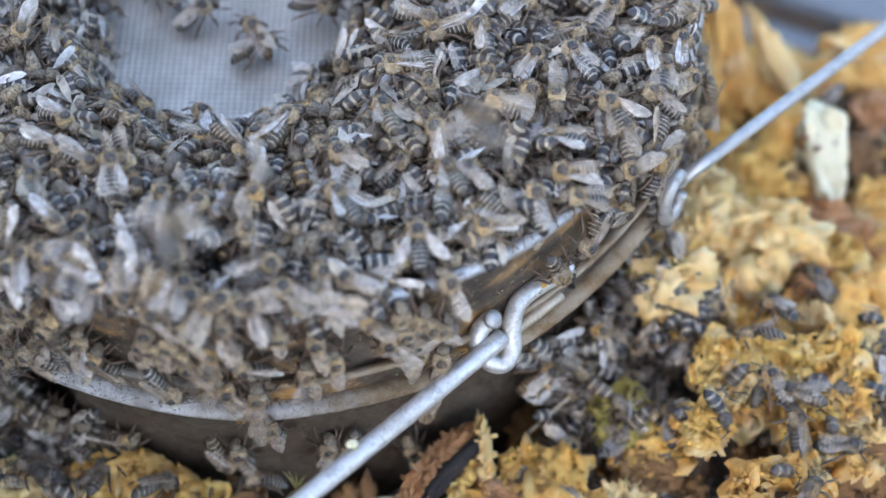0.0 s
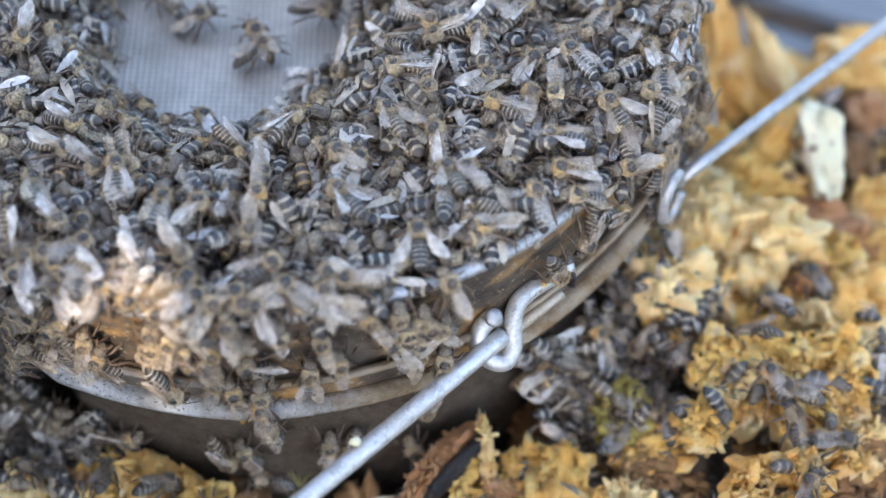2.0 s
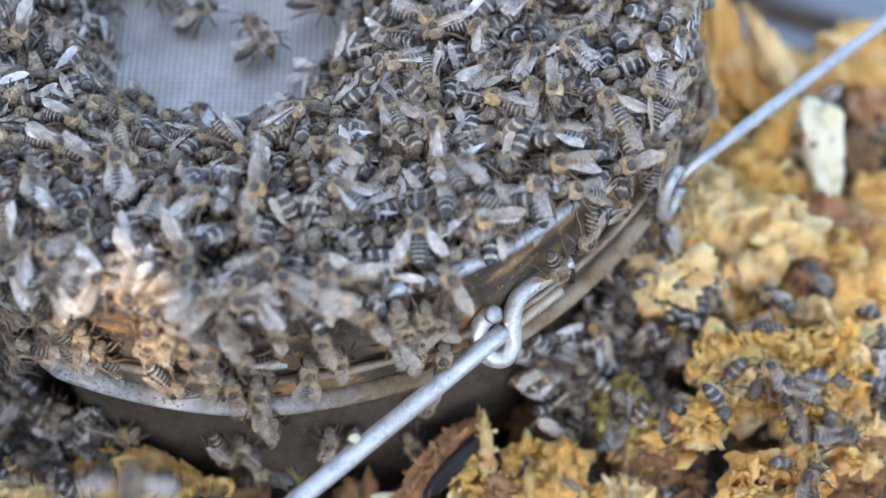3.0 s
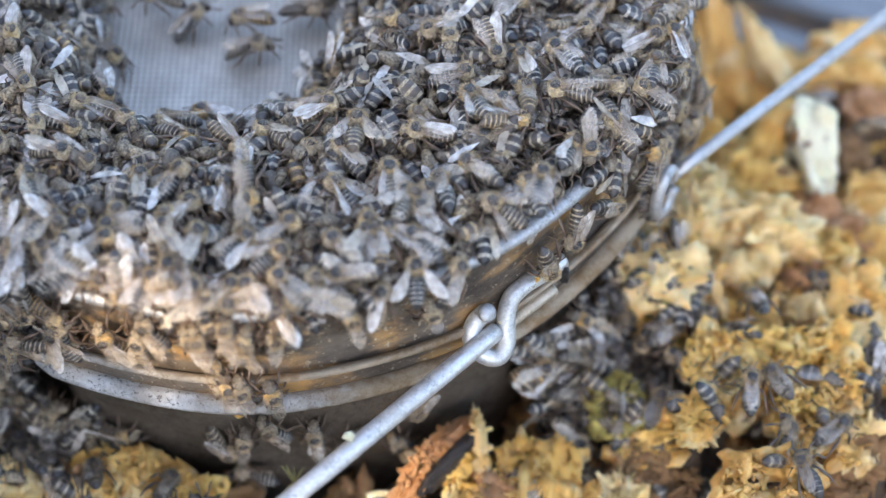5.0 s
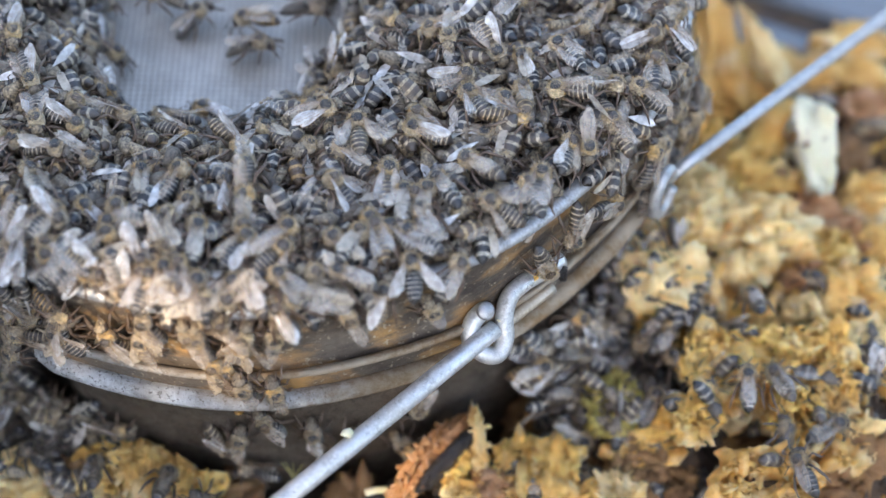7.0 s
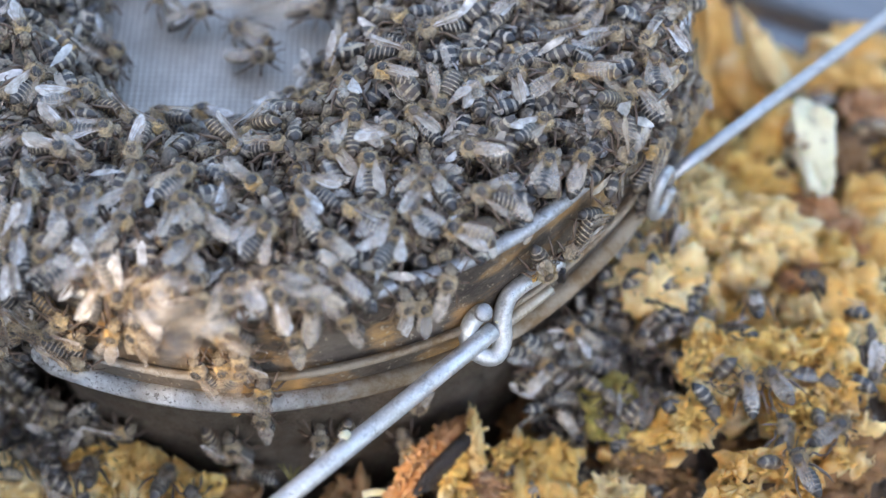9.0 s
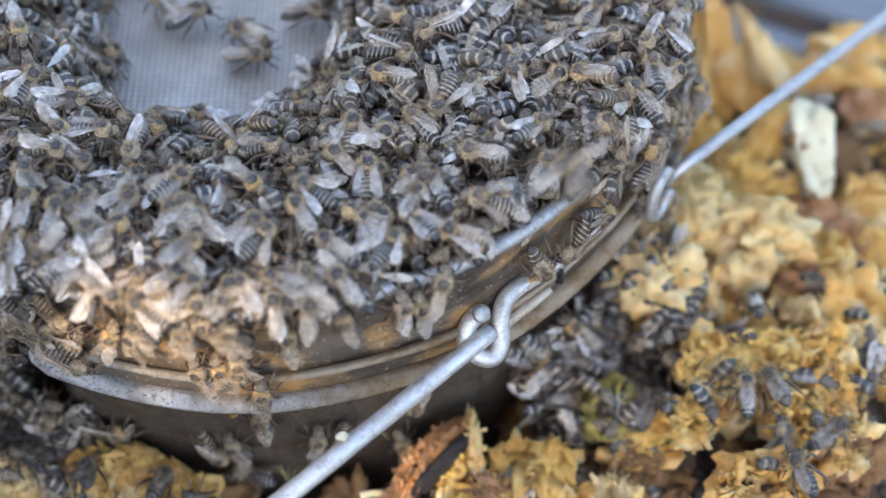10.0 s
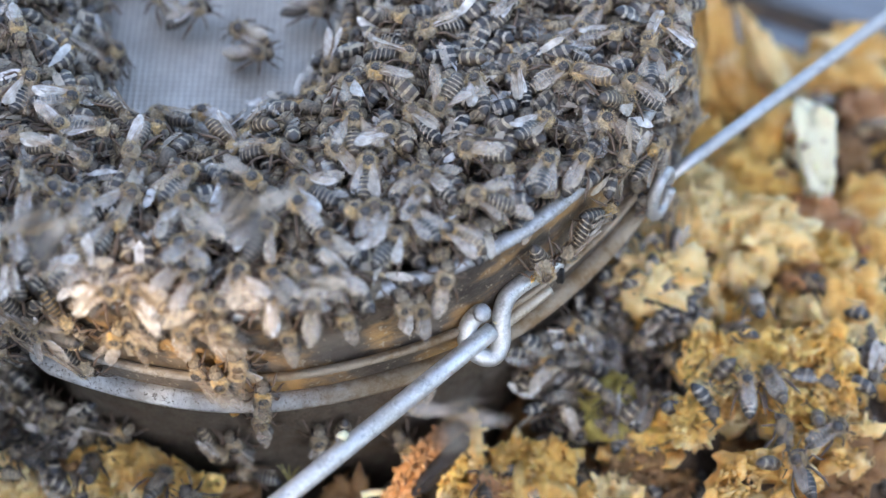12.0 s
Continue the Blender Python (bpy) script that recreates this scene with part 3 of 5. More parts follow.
# ---- wax ----


# kind, place, size across and along, turn to the left, wax
PIECES = [
    ("slab", 0.1270, 0.0310, 0.048, 0.0108, 0.0394, 4, WAX_ORANGE),
    ("slab", 0.1420, 0.0260, 0.046, 0.0065, 0.0254, 24, WAX_PALE),
    ("lump", 0.1350, 0.0310, 0.036, 0.0108, 0.0114, 0, WAX_YELLOW),
    ("slab", 0.1380, 0.0180, 0.036, 0.0108, 0.0193, 10, WAX_ORANGE),
    ("slab", 0.1730, 0.0420, 0.034, 0.0248, 0.0105, 12, WAX_ORANGE),
    ("slab", 0.1720, 0.0280, 0.034, 0.0238, 0.0091, -18, WAX_ORANGE),
    ("lump", 0.1590, 0.0280, 0.034, 0.0130, 0.0086, 0, WAX_ORANGE),
    ("lump", 0.1740, 0.0150, 0.034, 0.0140, 0.0111, 0, WAX_RUST),
    ("lump", 0.1660, 0.0360, 0.032, 0.0108, 0.0064, 10, WAX_RUST),
    ("comb_slab", 0.1500, -0.0150, 0.054, 0.0109, 0.0243, 8, WAX_WHITE),
    ("slab", 0.1360, -0.0120, 0.048, 0.0097, 0.0289, -38, WAX_YELLOW),
    ("lump", 0.1330, -0.0230, 0.046, 0.0227, 0.0129, 8, WAX_YELLOW),
    ("lump", 0.1230, 0.0010, 0.036, 0.0151, 0.0139, 0, WAX_YELLOW),
    ("lump", 0.1140, -0.0300, 0.058, 0.0119, 0.0108, 0, WAX_PALE),
    ("lump", 0.1160, -0.0410, 0.062, 0.0162, 0.0108, 10, WAX_PALE),
    ("lump", 0.1090, -0.0490, 0.062, 0.0194, 0.0119, 0, WAX_PALE),
    ("lump", 0.1330, -0.0470, 0.058, 0.0227, 0.0171, -20, WAX_PALE),
    ("lump", 0.1220, -0.0480, 0.056, 0.0151, 0.0124, 10, WAX_PALE),
    ("lump", 0.1500, -0.0310, 0.042, 0.0140, 0.0129, 0, WAX_RUST),
    ("lump", 0.1660, -0.0240, 0.042, 0.0140, 0.0129, 10, WAX_ORANGE),
    ("lump", 0.1640, -0.0070, 0.038, 0.0108, 0.0152, 0, WAX_BROWN),
    ("lump", 0.1580, -0.0390, 0.044, 0.0119, 0.0089, 0, WAX_RUST),
    ("lump", 0.1650, -0.0430, 0.044, 0.0097, 0.0119, 0, WAX_ORANGE),
    ("lump", 0.1030, -0.0640, 0.062, 0.0184, 0.0167, 10, WAX_PALE),
    ("slab", 0.1140, -0.0630, 0.057, 0.0054, 0.0208, 28, WAX_PALE),
    ("lump", 0.1250, -0.0580, 0.058, 0.0140, 0.0092, 10, WAX_PALE),
    ("lump", 0.1340, -0.0520, 0.052, 0.0108, 0.0075, -10, WAX_ORANGE),
    ("lump", 0.1410, -0.0580, 0.050, 0.0097, 0.0095, 0, WAX_RUST),
    ("lump", 0.1500, -0.0520, 0.050, 0.0130, 0.0102, 0, WAX_YELLOW),
    ("lump", 0.1530, -0.0660, 0.054, 0.0162, 0.0188, 0, WAX_ORANGE),
    ("lump", 0.1430, -0.0690, 0.054, 0.0130, 0.0085, 10, WAX_PALE),
    ("lump", 0.1270, -0.0730, 0.052, 0.0097, 0.0068, 0, WAX_ORANGE),
    ("lump", 0.1020, -0.0730, 0.050, 0.0086, 0.0058, 0, WAX_YELLOW),
    ("slab", 0.1570, -0.0770, 0.052, 0.0140, 0.0067, 0, WAX_PALE),
    ("lump", 0.0970, -0.0590, 0.040, 0.0086, 0.0073, 0, WAX_BROWN),
    ("comb", 0.1140, -0.0890, 0.060, 0.0151, 0.0173, 10, WAX_YELLOW),
    ("comb", 0.1260, -0.0870, 0.061, 0.0205, 0.0132, 0, WAX_YELLOW),
    ("comb", 0.1390, -0.0890, 0.060, 0.0184, 0.0175, -15, WAX_YELLOW),
    ("comb", 0.1440, -0.0970, 0.059, 0.0086, 0.0129, 0, WAX_ORANGE),
    ("comb", 0.1260, -0.0940, 0.054, 0.0184, 0.0109, 5, WAX_ORANGE),
    ("comb", 0.1080, -0.1050, 0.058, 0.0097, 0.0098, 20, WAX_YELLOW),
    ("comb", 0.1340, -0.1050, 0.058, 0.0119, 0.0159, 0, WAX_YELLOW),
    ("comb", 0.1250, -0.1210, 0.058, 0.0238, 0.0141, 5, WAX_ORANGE),
    ("comb", 0.1170, -0.0960, 0.055, 0.0097, 0.0116, 0, WAX_ORANGE),
    ("comb", 0.1250, -0.0990, 0.040, 0.0151, 0.0106, 0, WAX_BROWN),
    ("lump", 0.1510, -0.1080, 0.048, 0.0162, 0.0124, 0, WAX_BROWN),
    ("lump", 0.1500, -0.1040, 0.052, 0.0095, 0.0039, 5, WAX_PALE),
    ("comb", 0.1460, -0.1140, 0.046, 0.0108, 0.0097, 0, WAX_BROWN),
    ("comb", 0.0890, -0.0960, 0.050, 0.0119, 0.0156, -25, WAX_OLIVE),
    ("lump", 0.1010, -0.1020, 0.044, 0.0119, 0.0109, 20, WAX_YELLOW),
    ("comb", 0.0950, -0.1110, 0.044, 0.0140, 0.0074, 10, WAX_BROWN),
    ("comb", 0.0880, -0.1170, 0.044, 0.0090, 0.0080, 0, WAX_PALE),
    ("comb", 0.1030, -0.1120, 0.040, 0.0130, 0.0102, 0, WAX_BROWN),
    ("comb", 0.0860, -0.0970, 0.034, 0.0119, 0.0107, 0, WAX_BROWN),
    ("slab", 0.0540, -0.1050, 0.048, 0.0032, 0.0161, 6, WAX_PALE),
    ("comb", 0.0510, -0.1130, 0.044, 0.0108, 0.0136, 0, WAX_YELLOW),
    ("comb", 0.0650, -0.1110, 0.045, 0.0119, 0.0130, 10, WAX_YELLOW),
    ("comb", 0.0730, -0.1120, 0.046, 0.0108, 0.0148, -10, WAX_YELLOW),
    ("lump", 0.0690, -0.1170, 0.044, 0.0195, 0.0068, 0, WAX_ORANGE),
    ("lump", 0.0590, -0.1170, 0.044, 0.0076, 0.0064, 0, WAX_RUST),
    ("lump", 0.0820, -0.1180, 0.042, 0.0070, 0.0060, 0, WAX_ORANGE),
    ("comb", -0.0380, -0.1120, 0.044, 0.0205, 0.0150, 5, WAX_YELLOW),
    ("comb", -0.0250, -0.1140, 0.044, 0.0162, 0.0123, -12, WAX_ORANGE),
    ("comb", -0.0330, -0.1100, 0.047, 0.0108, 0.0081, 10, WAX_ORANGE),
    ("comb", -0.0490, -0.1130, 0.042, 0.0108, 0.0110, 20, WAX_BROWN),
    ("comb", -0.0630, -0.1140, 0.044, 0.0119, 0.0107, -15, WAX_PALE),
    ("comb", -0.0170, -0.1160, 0.043, 0.0097, 0.0077, 20, WAX_YELLOW),
    ("lump", 0.0210, -0.1100, 0.030, 0.0097, 0.0051, 0, WAX_BROWN),
    ("lump", -0.0080, -0.1100, 0.030, 0.0108, 0.0065, 0, WAX_BROWN),
    ("lump", 0.0720, -0.0850, 0.024, 0.0184, 0.0141, 0, WAX_BROWN),
    ("lump", 0.0810, -0.0670, 0.024, 0.0130, 0.0119, 0, WAX_BROWN),
    ("lump", 0.0980, -0.0590, 0.060, 0.0140, 0.0131, 0, WAX_PALE),
    ("lump", 0.1050, -0.0540, 0.060, 0.0184, 0.0123, 0, WAX_YELLOW),
    ("lump", 0.1220, -0.0620, 0.050, 0.0130, 0.0085, 0, WAX_ORANGE),
    ("lump", 0.1180, -0.0690, 0.050, 0.0119, 0.0071, 0, WAX_YELLOW),
    ("lump", 0.0980, -0.0700, 0.044, 0.0097, 0.0085, 0, WAX_BROWN),
    ("lump", 0.1400, -0.0470, 0.050, 0.0130, 0.0085, 0, WAX_YELLOW),
    ("lump", 0.1110, -0.0390, 0.060, 0.0140, 0.0111, 0, WAX_PALE),
    ("lump", 0.1280, -0.0130, 0.042, 0.0119, 0.0107, 0, WAX_ORANGE),
    ("comb", 0.0940, -0.1060, 0.044, 0.0086, 0.0086, 0, WAX_ORANGE),
]


def mound(x, y):
    """Height of the heaped wax round the strainer, raised under each piece."""
    r = math.hypot(x, y)
    far = smooth01((0.085 - y + 0.10 * max(0.0, 0.165 - x) + 0.25 * max(0, 0.12 - x)) / 0.05)
    h = 0.022 + 0.014 * wobble(x, y, 3, 18) + 0.008 * wobble(x, y, 7, 45) + 0.004 * wobble(x, y, 1, 110)
    h += 0.012 * smooth01((x - 0.08) / 0.06) * smooth01((-0.03 - y) / 0.05)
    h -= 0.012 * smooth01((0.125 - r) / 0.03)
    h = h * far - 0.006 * (1 - far)
    for _, px, py, pz, w, d, _, _ in PIECES:
        if abs(x - px) < w * 0.55 and abs(y - py) < d * 0.55:
            k = smooth01((1 - math.hypot((x - px) / (w * 0.55), (y - py) / (d * 0.55))) / 0.5)
            h = max(h, h + (pz - 0.003 - h) * k)
    return max(-0.004, h)


def wax_ground():
    bm = bmesh.new()
    nx, ny = 190, 150
    x0, x1, y0, y1 = -0.34, 0.42, -0.34, 0.26
    vs = [[bm.verts.new((x0 + (x1 - x0) * i / nx, y0 + (y1 - y0) * j / ny, 0)) for i in range(nx + 1)] for j in range(ny + 1)]
    for row in vs:
        for v in row:
            edge = smooth01(min(v.co.x - x0, x1 - v.co.x, v.co.y - y0, y1 - v.co.y) / 0.05)
            v.co.z = mound(v.co.x, v.co.y) * edge - 0.004 * (1 - edge)
    for j in range(ny):
        for i in range(nx):
            bm.faces.new((vs[j][i], vs[j][i + 1], vs[j + 1][i + 1], vs[j + 1][i]))
    tagged(part("wax_debris", bm, DEBRIS), "brown and yellow crushed wax debris", "debris", kind="stuff")


wax_ground()


def comb_chunk(rng, depth, mat, parent=None, name="honeycomb", ragged=0.42, box=(0.01, 0.01)):
    """A torn piece of comb: open and capped six-sided cells with ragged, sagging walls."""
    p = 0.0054
    seed = rng.uniform(0, 50)
    bm = bmesh.new()
    n = int(max(box) * 1.5 / p) + 2
    corners, base = {}, {}

    def corner(q, low):
        key = (round(q.x * 1e5 / 30), round(q.y * 1e5 / 30))
        store = base if low else corners
        if key not in store:
            up = 0 if not low else -depth - 0.002 + 0.003 * noise.noise(Vector((q.x * 200, q.y * 200, seed)))
            jag = 0 if low else 0.0020 * noise.noise(Vector((q.x * 260, q.y * 260, seed + 9))) + 0.0035 * noise.noise(Vector((q.x * 90, q.y * 90, seed + 4)))
            store[key] = bm.verts.new((q.x, q.y, up + jag))
        return store[key]

    for j in range(-n, n + 1):
        for i in range(-n, n + 1):
            c = Vector((p * (i + 0.5 * (j % 2)), p * 0.866 * j, 0))
            edge = math.hypot(c.x / box[0], c.y / box[1]) + ragged * noise.noise(Vector((c.x * 110, c.y * 110, seed + 20)))
            if edge > 1.0:
                continue
            pts = [c + Vector((math.sin(a), math.cos(a), 0)) * p / 1.732 for a in (math.tau * k / 6 for k in range(6))]
            top = [corner(q, False) for q in pts]
            bot = [corner(q, True) for q in pts]
            capped = rng.random() < 0.5
            dip = rng.uniform(0.1, 0.75) * depth
            mid = sum((v.co for v in top), Vector()) / 6
            inner = [bm.verts.new(mid + (v.co - mid) * rng.uniform(0.60, 0.84) + Vector((0, 0, -0.0002 if not capped else 0.0004))) for v in top]
            if capped:
                low = [bm.verts.new(mid + (v.co - mid) * 0.45 + Vector((0, 0, 0.0005 + rng.uniform(-.0004, .0004)))) for v in top]
            else:
                low = [bm.verts.new(mid + (v.co - mid) * 0.5 - Vector((0, 0, dip))) for v in top]
            for k in range(6):
                m = (k + 1) % 6
                for quad in ((bot[m], bot[k], top[k], top[m]), (top[m], top[k], inner[k], inner[m]), (inner[m], inner[k], low[k], low[m])):
                    try:
                        bm.faces.new(quad)
                    except ValueError:
                        pass
            bm.faces.new(low[::-1])
    bend = rng.uniform(-8, 8)
    for v in bm.verts:
        w = Vector((noise.noise(v.co * 120 + Vector((seed, 0, 0))), noise.noise(v.co * 120 + Vector((0, seed, 0))), noise.noise(v.co * 120 + Vector((0, 0, seed)))))
        w2 = Vector((noise.noise(v.co * 420 + Vector((seed, 3, 0))), noise.noise(v.co * 420 + Vector((5, seed, 0))), noise.noise(v.co * 420 + Vector((0, 7, seed)))))
        v.co += w * 0.0022 + w2 * 0.0011
        v.co.z += bend * (v.co.x ** 2 - v.co.y ** 2 * 0.5)
    bmesh.ops.subdivide_edges(bm, edges=bm.edges[:], cuts=1, use_grid_fill=True, smooth=0.6)
    for v in bm.verts:
        q = v.co * 900 + Vector((seed, 2, 5))
        v.co += 0.0010 * Vector((noise.noise(q), noise.noise(q + Vector((7, 0, 0))), noise.noise(q + Vector((0, 7, 0))))) + Vector((0, 0, 0.0008 * noise.noise(v.co * 380 + Vector((0, seed, 0)))))
    bmesh.ops.recalc_face_normals(bm, faces=bm.faces)
    return part(name, bm, mat, parent)


def wax_lump(rng, size, mat, flat=0.6, name="wax_lump", rough=0.3, subdiv=3, shape=None, square=1.0):
    """A crumpled, torn lump of wax."""
    bm = bmesh.new()
    bmesh.ops.create_icosphere(bm, subdivisions=subdiv, radius=1)
    s = rng.uniform(0, 90)
    st = Vector(shape or (rng.uniform(0.8, 1.3), rng.uniform(0.6, 1.0), flat))
    for v in bm.verts:
        d = v.co.normalized()
        k = 1 + rough * noise.noise(d * 1.6 + Vector((s, 0, 0))) * 1.6 + rough * 0.8 * noise.noise(d * 4 + Vector((0, s, 0))) + rough * 0.5 * noise.noise(d * 10 + Vector((0, 0, s)))
        k += rough * (0.5 - 1.5 * abs(noise.noise(d * 3.2 + Vector((s, s, 0))))) * 0.7 + rough * (0.3 - abs(noise.noise(d * 7 + Vector((s, 0, s))))) * 0.8
        e = Vector([math.copysign(abs(c) ** square, c) for c in d])
        v.co = Vector((e.x * st.x, e.y * st.y, e.z * st.z)) * k * size
    return part(name, bm, mat)


ICO = bmesh.new()
bmesh.ops.create_icosphere(ICO, subdivisions=1, radius=1)
ICO_V = [v.co.copy() for v in ICO.verts]
ICO_F = [[v.index for v in f.verts] for f in ICO.faces]
ICO.free()


def crumble(rng, ob, box, count, mat, size, flat=False):
    """Grains and torn shreds of wax clinging to a piece, as a part of it."""
    bm = bmesh.new()
    for _ in range(count):
        if flat:
            a, d = rng.uniform(0, math.tau), rng.uniform(0.15, 1.0) ** 0.5
            c = Vector((box[0] * d * math.cos(a), box[1] * d * math.sin(a), rng.uniform(-0.5, 0.35) * box[2]))
        else:
            n = Vector((rng.gauss(0, 1), rng.gauss(0, 1), rng.gauss(0.5, 0.8))).normalized()
            c = Vector((n.x * box[0], n.y * box[1], n.z * box[2])) * rng.uniform(0.85, 1.12)
        k = size * rng.uniform(0.4, 1.4)
        st = Vector((rng.uniform(0.6, 2.0), rng.uniform(0.4, 1.3), rng.uniform(0.12, 0.45)))
        turn = Euler((rng.uniform(0, 6), rng.uniform(0, 6), rng.uniform(0, 6))).to_matrix()
        o = Vector((rng.uniform(0, 99), rng.uniform(0, 99), 0))
        vs = []
        for p in ICO_V:
            q = p * (1 + 0.75 * noise.noise(p * 1.7 + o))
            vs.append(bm.verts.new(c + turn @ Vector((q.x * st.x, q.y * st.y, q.z * st.z)) * k))
        for f in ICO_F:
            bm.faces.new([vs[i] for i in f])
    return part("crumbled_edge", bm, mat, ob)


def lay(ob, x, y, lift, rx=0, ry=0, rz=0):
    ob.matrix_basis = pose(x, y, mound(x, y) + lift, rx, ry, rz)
    return ob


NAMES = {WAX_RUST: "rust-brown", WAX_YELLOW: "yellow", WAX_ORANGE: "orange", WAX_PALE: "pale yellow", WAX_WHITE: "off-white", WAX_BROWN: "dark brown", WAX_OLIVE: "olive-yellow"}
WAX_RNG = random.Random(77)


def piece(kind, x, y, z, w, h, rz, mat):
    """One piece of torn wax, about w by h across."""
    rng, tone = WAX_RNG, NAMES[mat]
    if kind == "comb":
        ob = comb_chunk(rng, rng.uniform(0.0045, 0.0065), mat, box=(w * 0.56, h * 0.56))
        crumble(rng, ob, (w * 0.54, h * 0.54, 0.005), 340, mat, 0.0010, True)
        crumble(rng, ob, (w * 0.52, h * 0.52, 0.004), 60, mat, 0.0021, True)
        tagged(ob, f"torn {tone} honeycomb chunk with open cells on the wax heap", "honeycomb", "comb pieces")
        ob.matrix_basis = pose(x, y, z, rng.uniform(10, 24), rng.uniform(-8, 8), rz)
    elif kind in ("slab", "comb_slab"):
        plain = kind == "comb_slab"
        ob = wax_lump(rng, 1.0, mat, name="wax_slab", rough=0.24 if plain else 0.36, subdiv=4, shape=(w / 2, h / 2, 0.0042), square=0.62 if plain else 0.72)
        for v in ob.data.vertices:
            v.co.x *= 0.95 + (0.20 if plain else 0.35 * math.sin(z * 900)) * v.co.y / (h / 2)
            v.co.z += 6.0 * v.co.x ** 2 + 0.0015 * noise.noise(v.co * 130)
        crumble(rng, ob, (w * 0.46, h * 0.46, 0.0036), 14 if plain else 110, mat, 0.0013)
        tagged(ob, f"flat {tone} wax slab with broken edges", "wax", "wax slabs")
        ob.matrix_basis = pose(x, y, z, rng.uniform(14, 26), rng.uniform(-10, 10), rz)
    else:
        ob = wax_lump(rng, 1.0, mat, name="wax_lump", rough=0.40, subdiv=4, shape=(w / 2, h / 2, min(w, h) * 0.40), square=1.0)
        crumble(rng, ob, (w / 2, h / 2, min(w, h) * 0.36), 60, mat, 0.0016)
        crumble(rng, ob, (w * 0.42, h * 0.42, min(w, h) * 0.34), 12, mat, 0.0040)
        tagged(ob, f"crumpled {tone} wax lump on the wax heap", "wax", "wax lumps")
        ob.matrix_basis = pose(x, y, z, rng.uniform(0, 20), rng.uniform(-8, 8), rz)


for row in PIECES:
    piece(*row)


def bark_stick():
    st = tagged(new("comb_stick"), "orange-brown crumbly comb stick with a dark strip", "stick")
    rng = random.Random(15)
    a = wax_lump(rng, 1.0, WAX_RUST, name="crumbly_core", rough=0.34, subdiv=5, shape=(0.0033, 0.0125, 0.0033), square=0.9)
    b = wax_lump(rng, 1.0, WAX_BLACK, name="dark_strip", rough=0.12, subdiv=4, shape=(0.0018, 0.0100, 0.0034), square=0.7)
    a.parent = b.parent = st
    crumble(rng, a, (0.0040, 0.0125, 0.0040), 170, WAX_RUST, 0.0011)
    b.matrix_basis = pose(0.0042, 0.0030, 0.0006, 0, 0, -4)
    st.matrix_basis = pose(0.0412, -0.1100, 0.0470, 10, 0, -40)


bark_stick()


def wax_field():
    rng = random.Random(21)
    mats = (WAX_YELLOW, WAX_ORANGE, WAX_BROWN, WAX_BROWN)
    spots = []
    tries = 0
    while len(spots) < 60 and tries < 4000:
        tries += 1
        x, y = rng.uniform(-0.12, 0.27), rng.uniform(-0.17, 0.075)
        r = math.hypot(x, y)
        if r < 0.122 or (x < 0.05 and y > -0.02) or y > 0.07 - max(0, (x - 0.16)) * 0.1:
            continue
        if any((x - a) ** 2 + (y - b) ** 2 < 0.013 ** 2 for a, b in spots):
            continue
        spots.append((x, y))
        m = mats[rng.choices(range(4), (1.5, 3, 3, 3))[0]]
        ob = wax_lump(rng, rng.uniform(0.004, 0.008), m, subdiv=3, rough=0.45)
        crumble(rng, ob, (0.007, 0.006, 0.004), 26, m, 0.0012)
        tagged(ob, f"small {NAMES[m]} wax lump among the combs", "wax", "small wax lumps")
        lay(ob, x, y, 0.003, rng.uniform(-20, 20), rng.uniform(-20, 20), rng.uniform(0, 360))


wax_field()


def comb_scraps():
    rng = random.Random(29)
    spots, tries = [], 0
    while len(spots) < 10 and tries < 3000:
        tries += 1
        x, y = rng.uniform(0.07, 0.21), rng.uniform(-0.14, -0.045)
        if math.hypot(x, y) < 0.128 or any((x - a) ** 2 + (y - b) ** 2 < 0.017 ** 2 for a, b in spots):
            continue
        spots.append((x, y))
        m = (WAX_YELLOW, WAX_ORANGE, WAX_PALE, WAX_ORANGE)[rng.choices(range(4), (4, 3, 1, 2))[0]]
        w, h = rng.uniform(0.007, 0.013), rng.uniform(0.006, 0.010)
        ob = comb_chunk(rng, 0.006, m, box=(w, h))
        crumble(rng, ob, (w, h, 0.003), 110, m, 0.0013, True)
        tagged(ob, f"broken {NAMES[m]} honeycomb scrap among crawling bees", "honeycomb", "comb pieces")
        lay(ob, x, y, 0.008, rng.uniform(-5, 35), rng.uniform(-25, 25), rng.uniform(0, 360))


comb_scraps()


def crumbs():
    rng = random.Random(8)
    verts, faces = [], []
    for _ in range(7000):
        x, y = rng.uniform(-0.14, 0.27), rng.uniform(-0.18, 0.10)
        if math.hypot(x, y) < 0.118 or (x < 0.05 and y > 0):
            continue
        h = mound(x, y)
        if h < 0.002:
            continue
        s = rng.uniform(0.0006, 0.0028)
        b = len(verts)
        for d in ((1, 0, 0), (0, 1, 0), (-1, 0, 0), (0, -1, 0), (0, 0, 1), (0, 0, -1)):
            k = s * rng.uniform(0.5, 1.3)
            verts.append((x + d[0] * k + rng.uniform(-s, s) * .3, y + d[1] * k + rng.uniform(-s, s) * .3, h + d[2] * k + s * 0.4))
        for i in range(4):
            j = (i + 1) % 4
            faces += [(b + i, b + j, b + 4), (b + j, b + i, b + 5)]
    me = bpy.data.meshes.new("wax_crumbs")
    me.from_pydata(verts, [], faces)
    me.materials.append(CRUMB)
    tagged(new("wax_crumbs", me), "loose yellow and brown wax crumbs", "crumbs", kind="stuff")


crumbs()

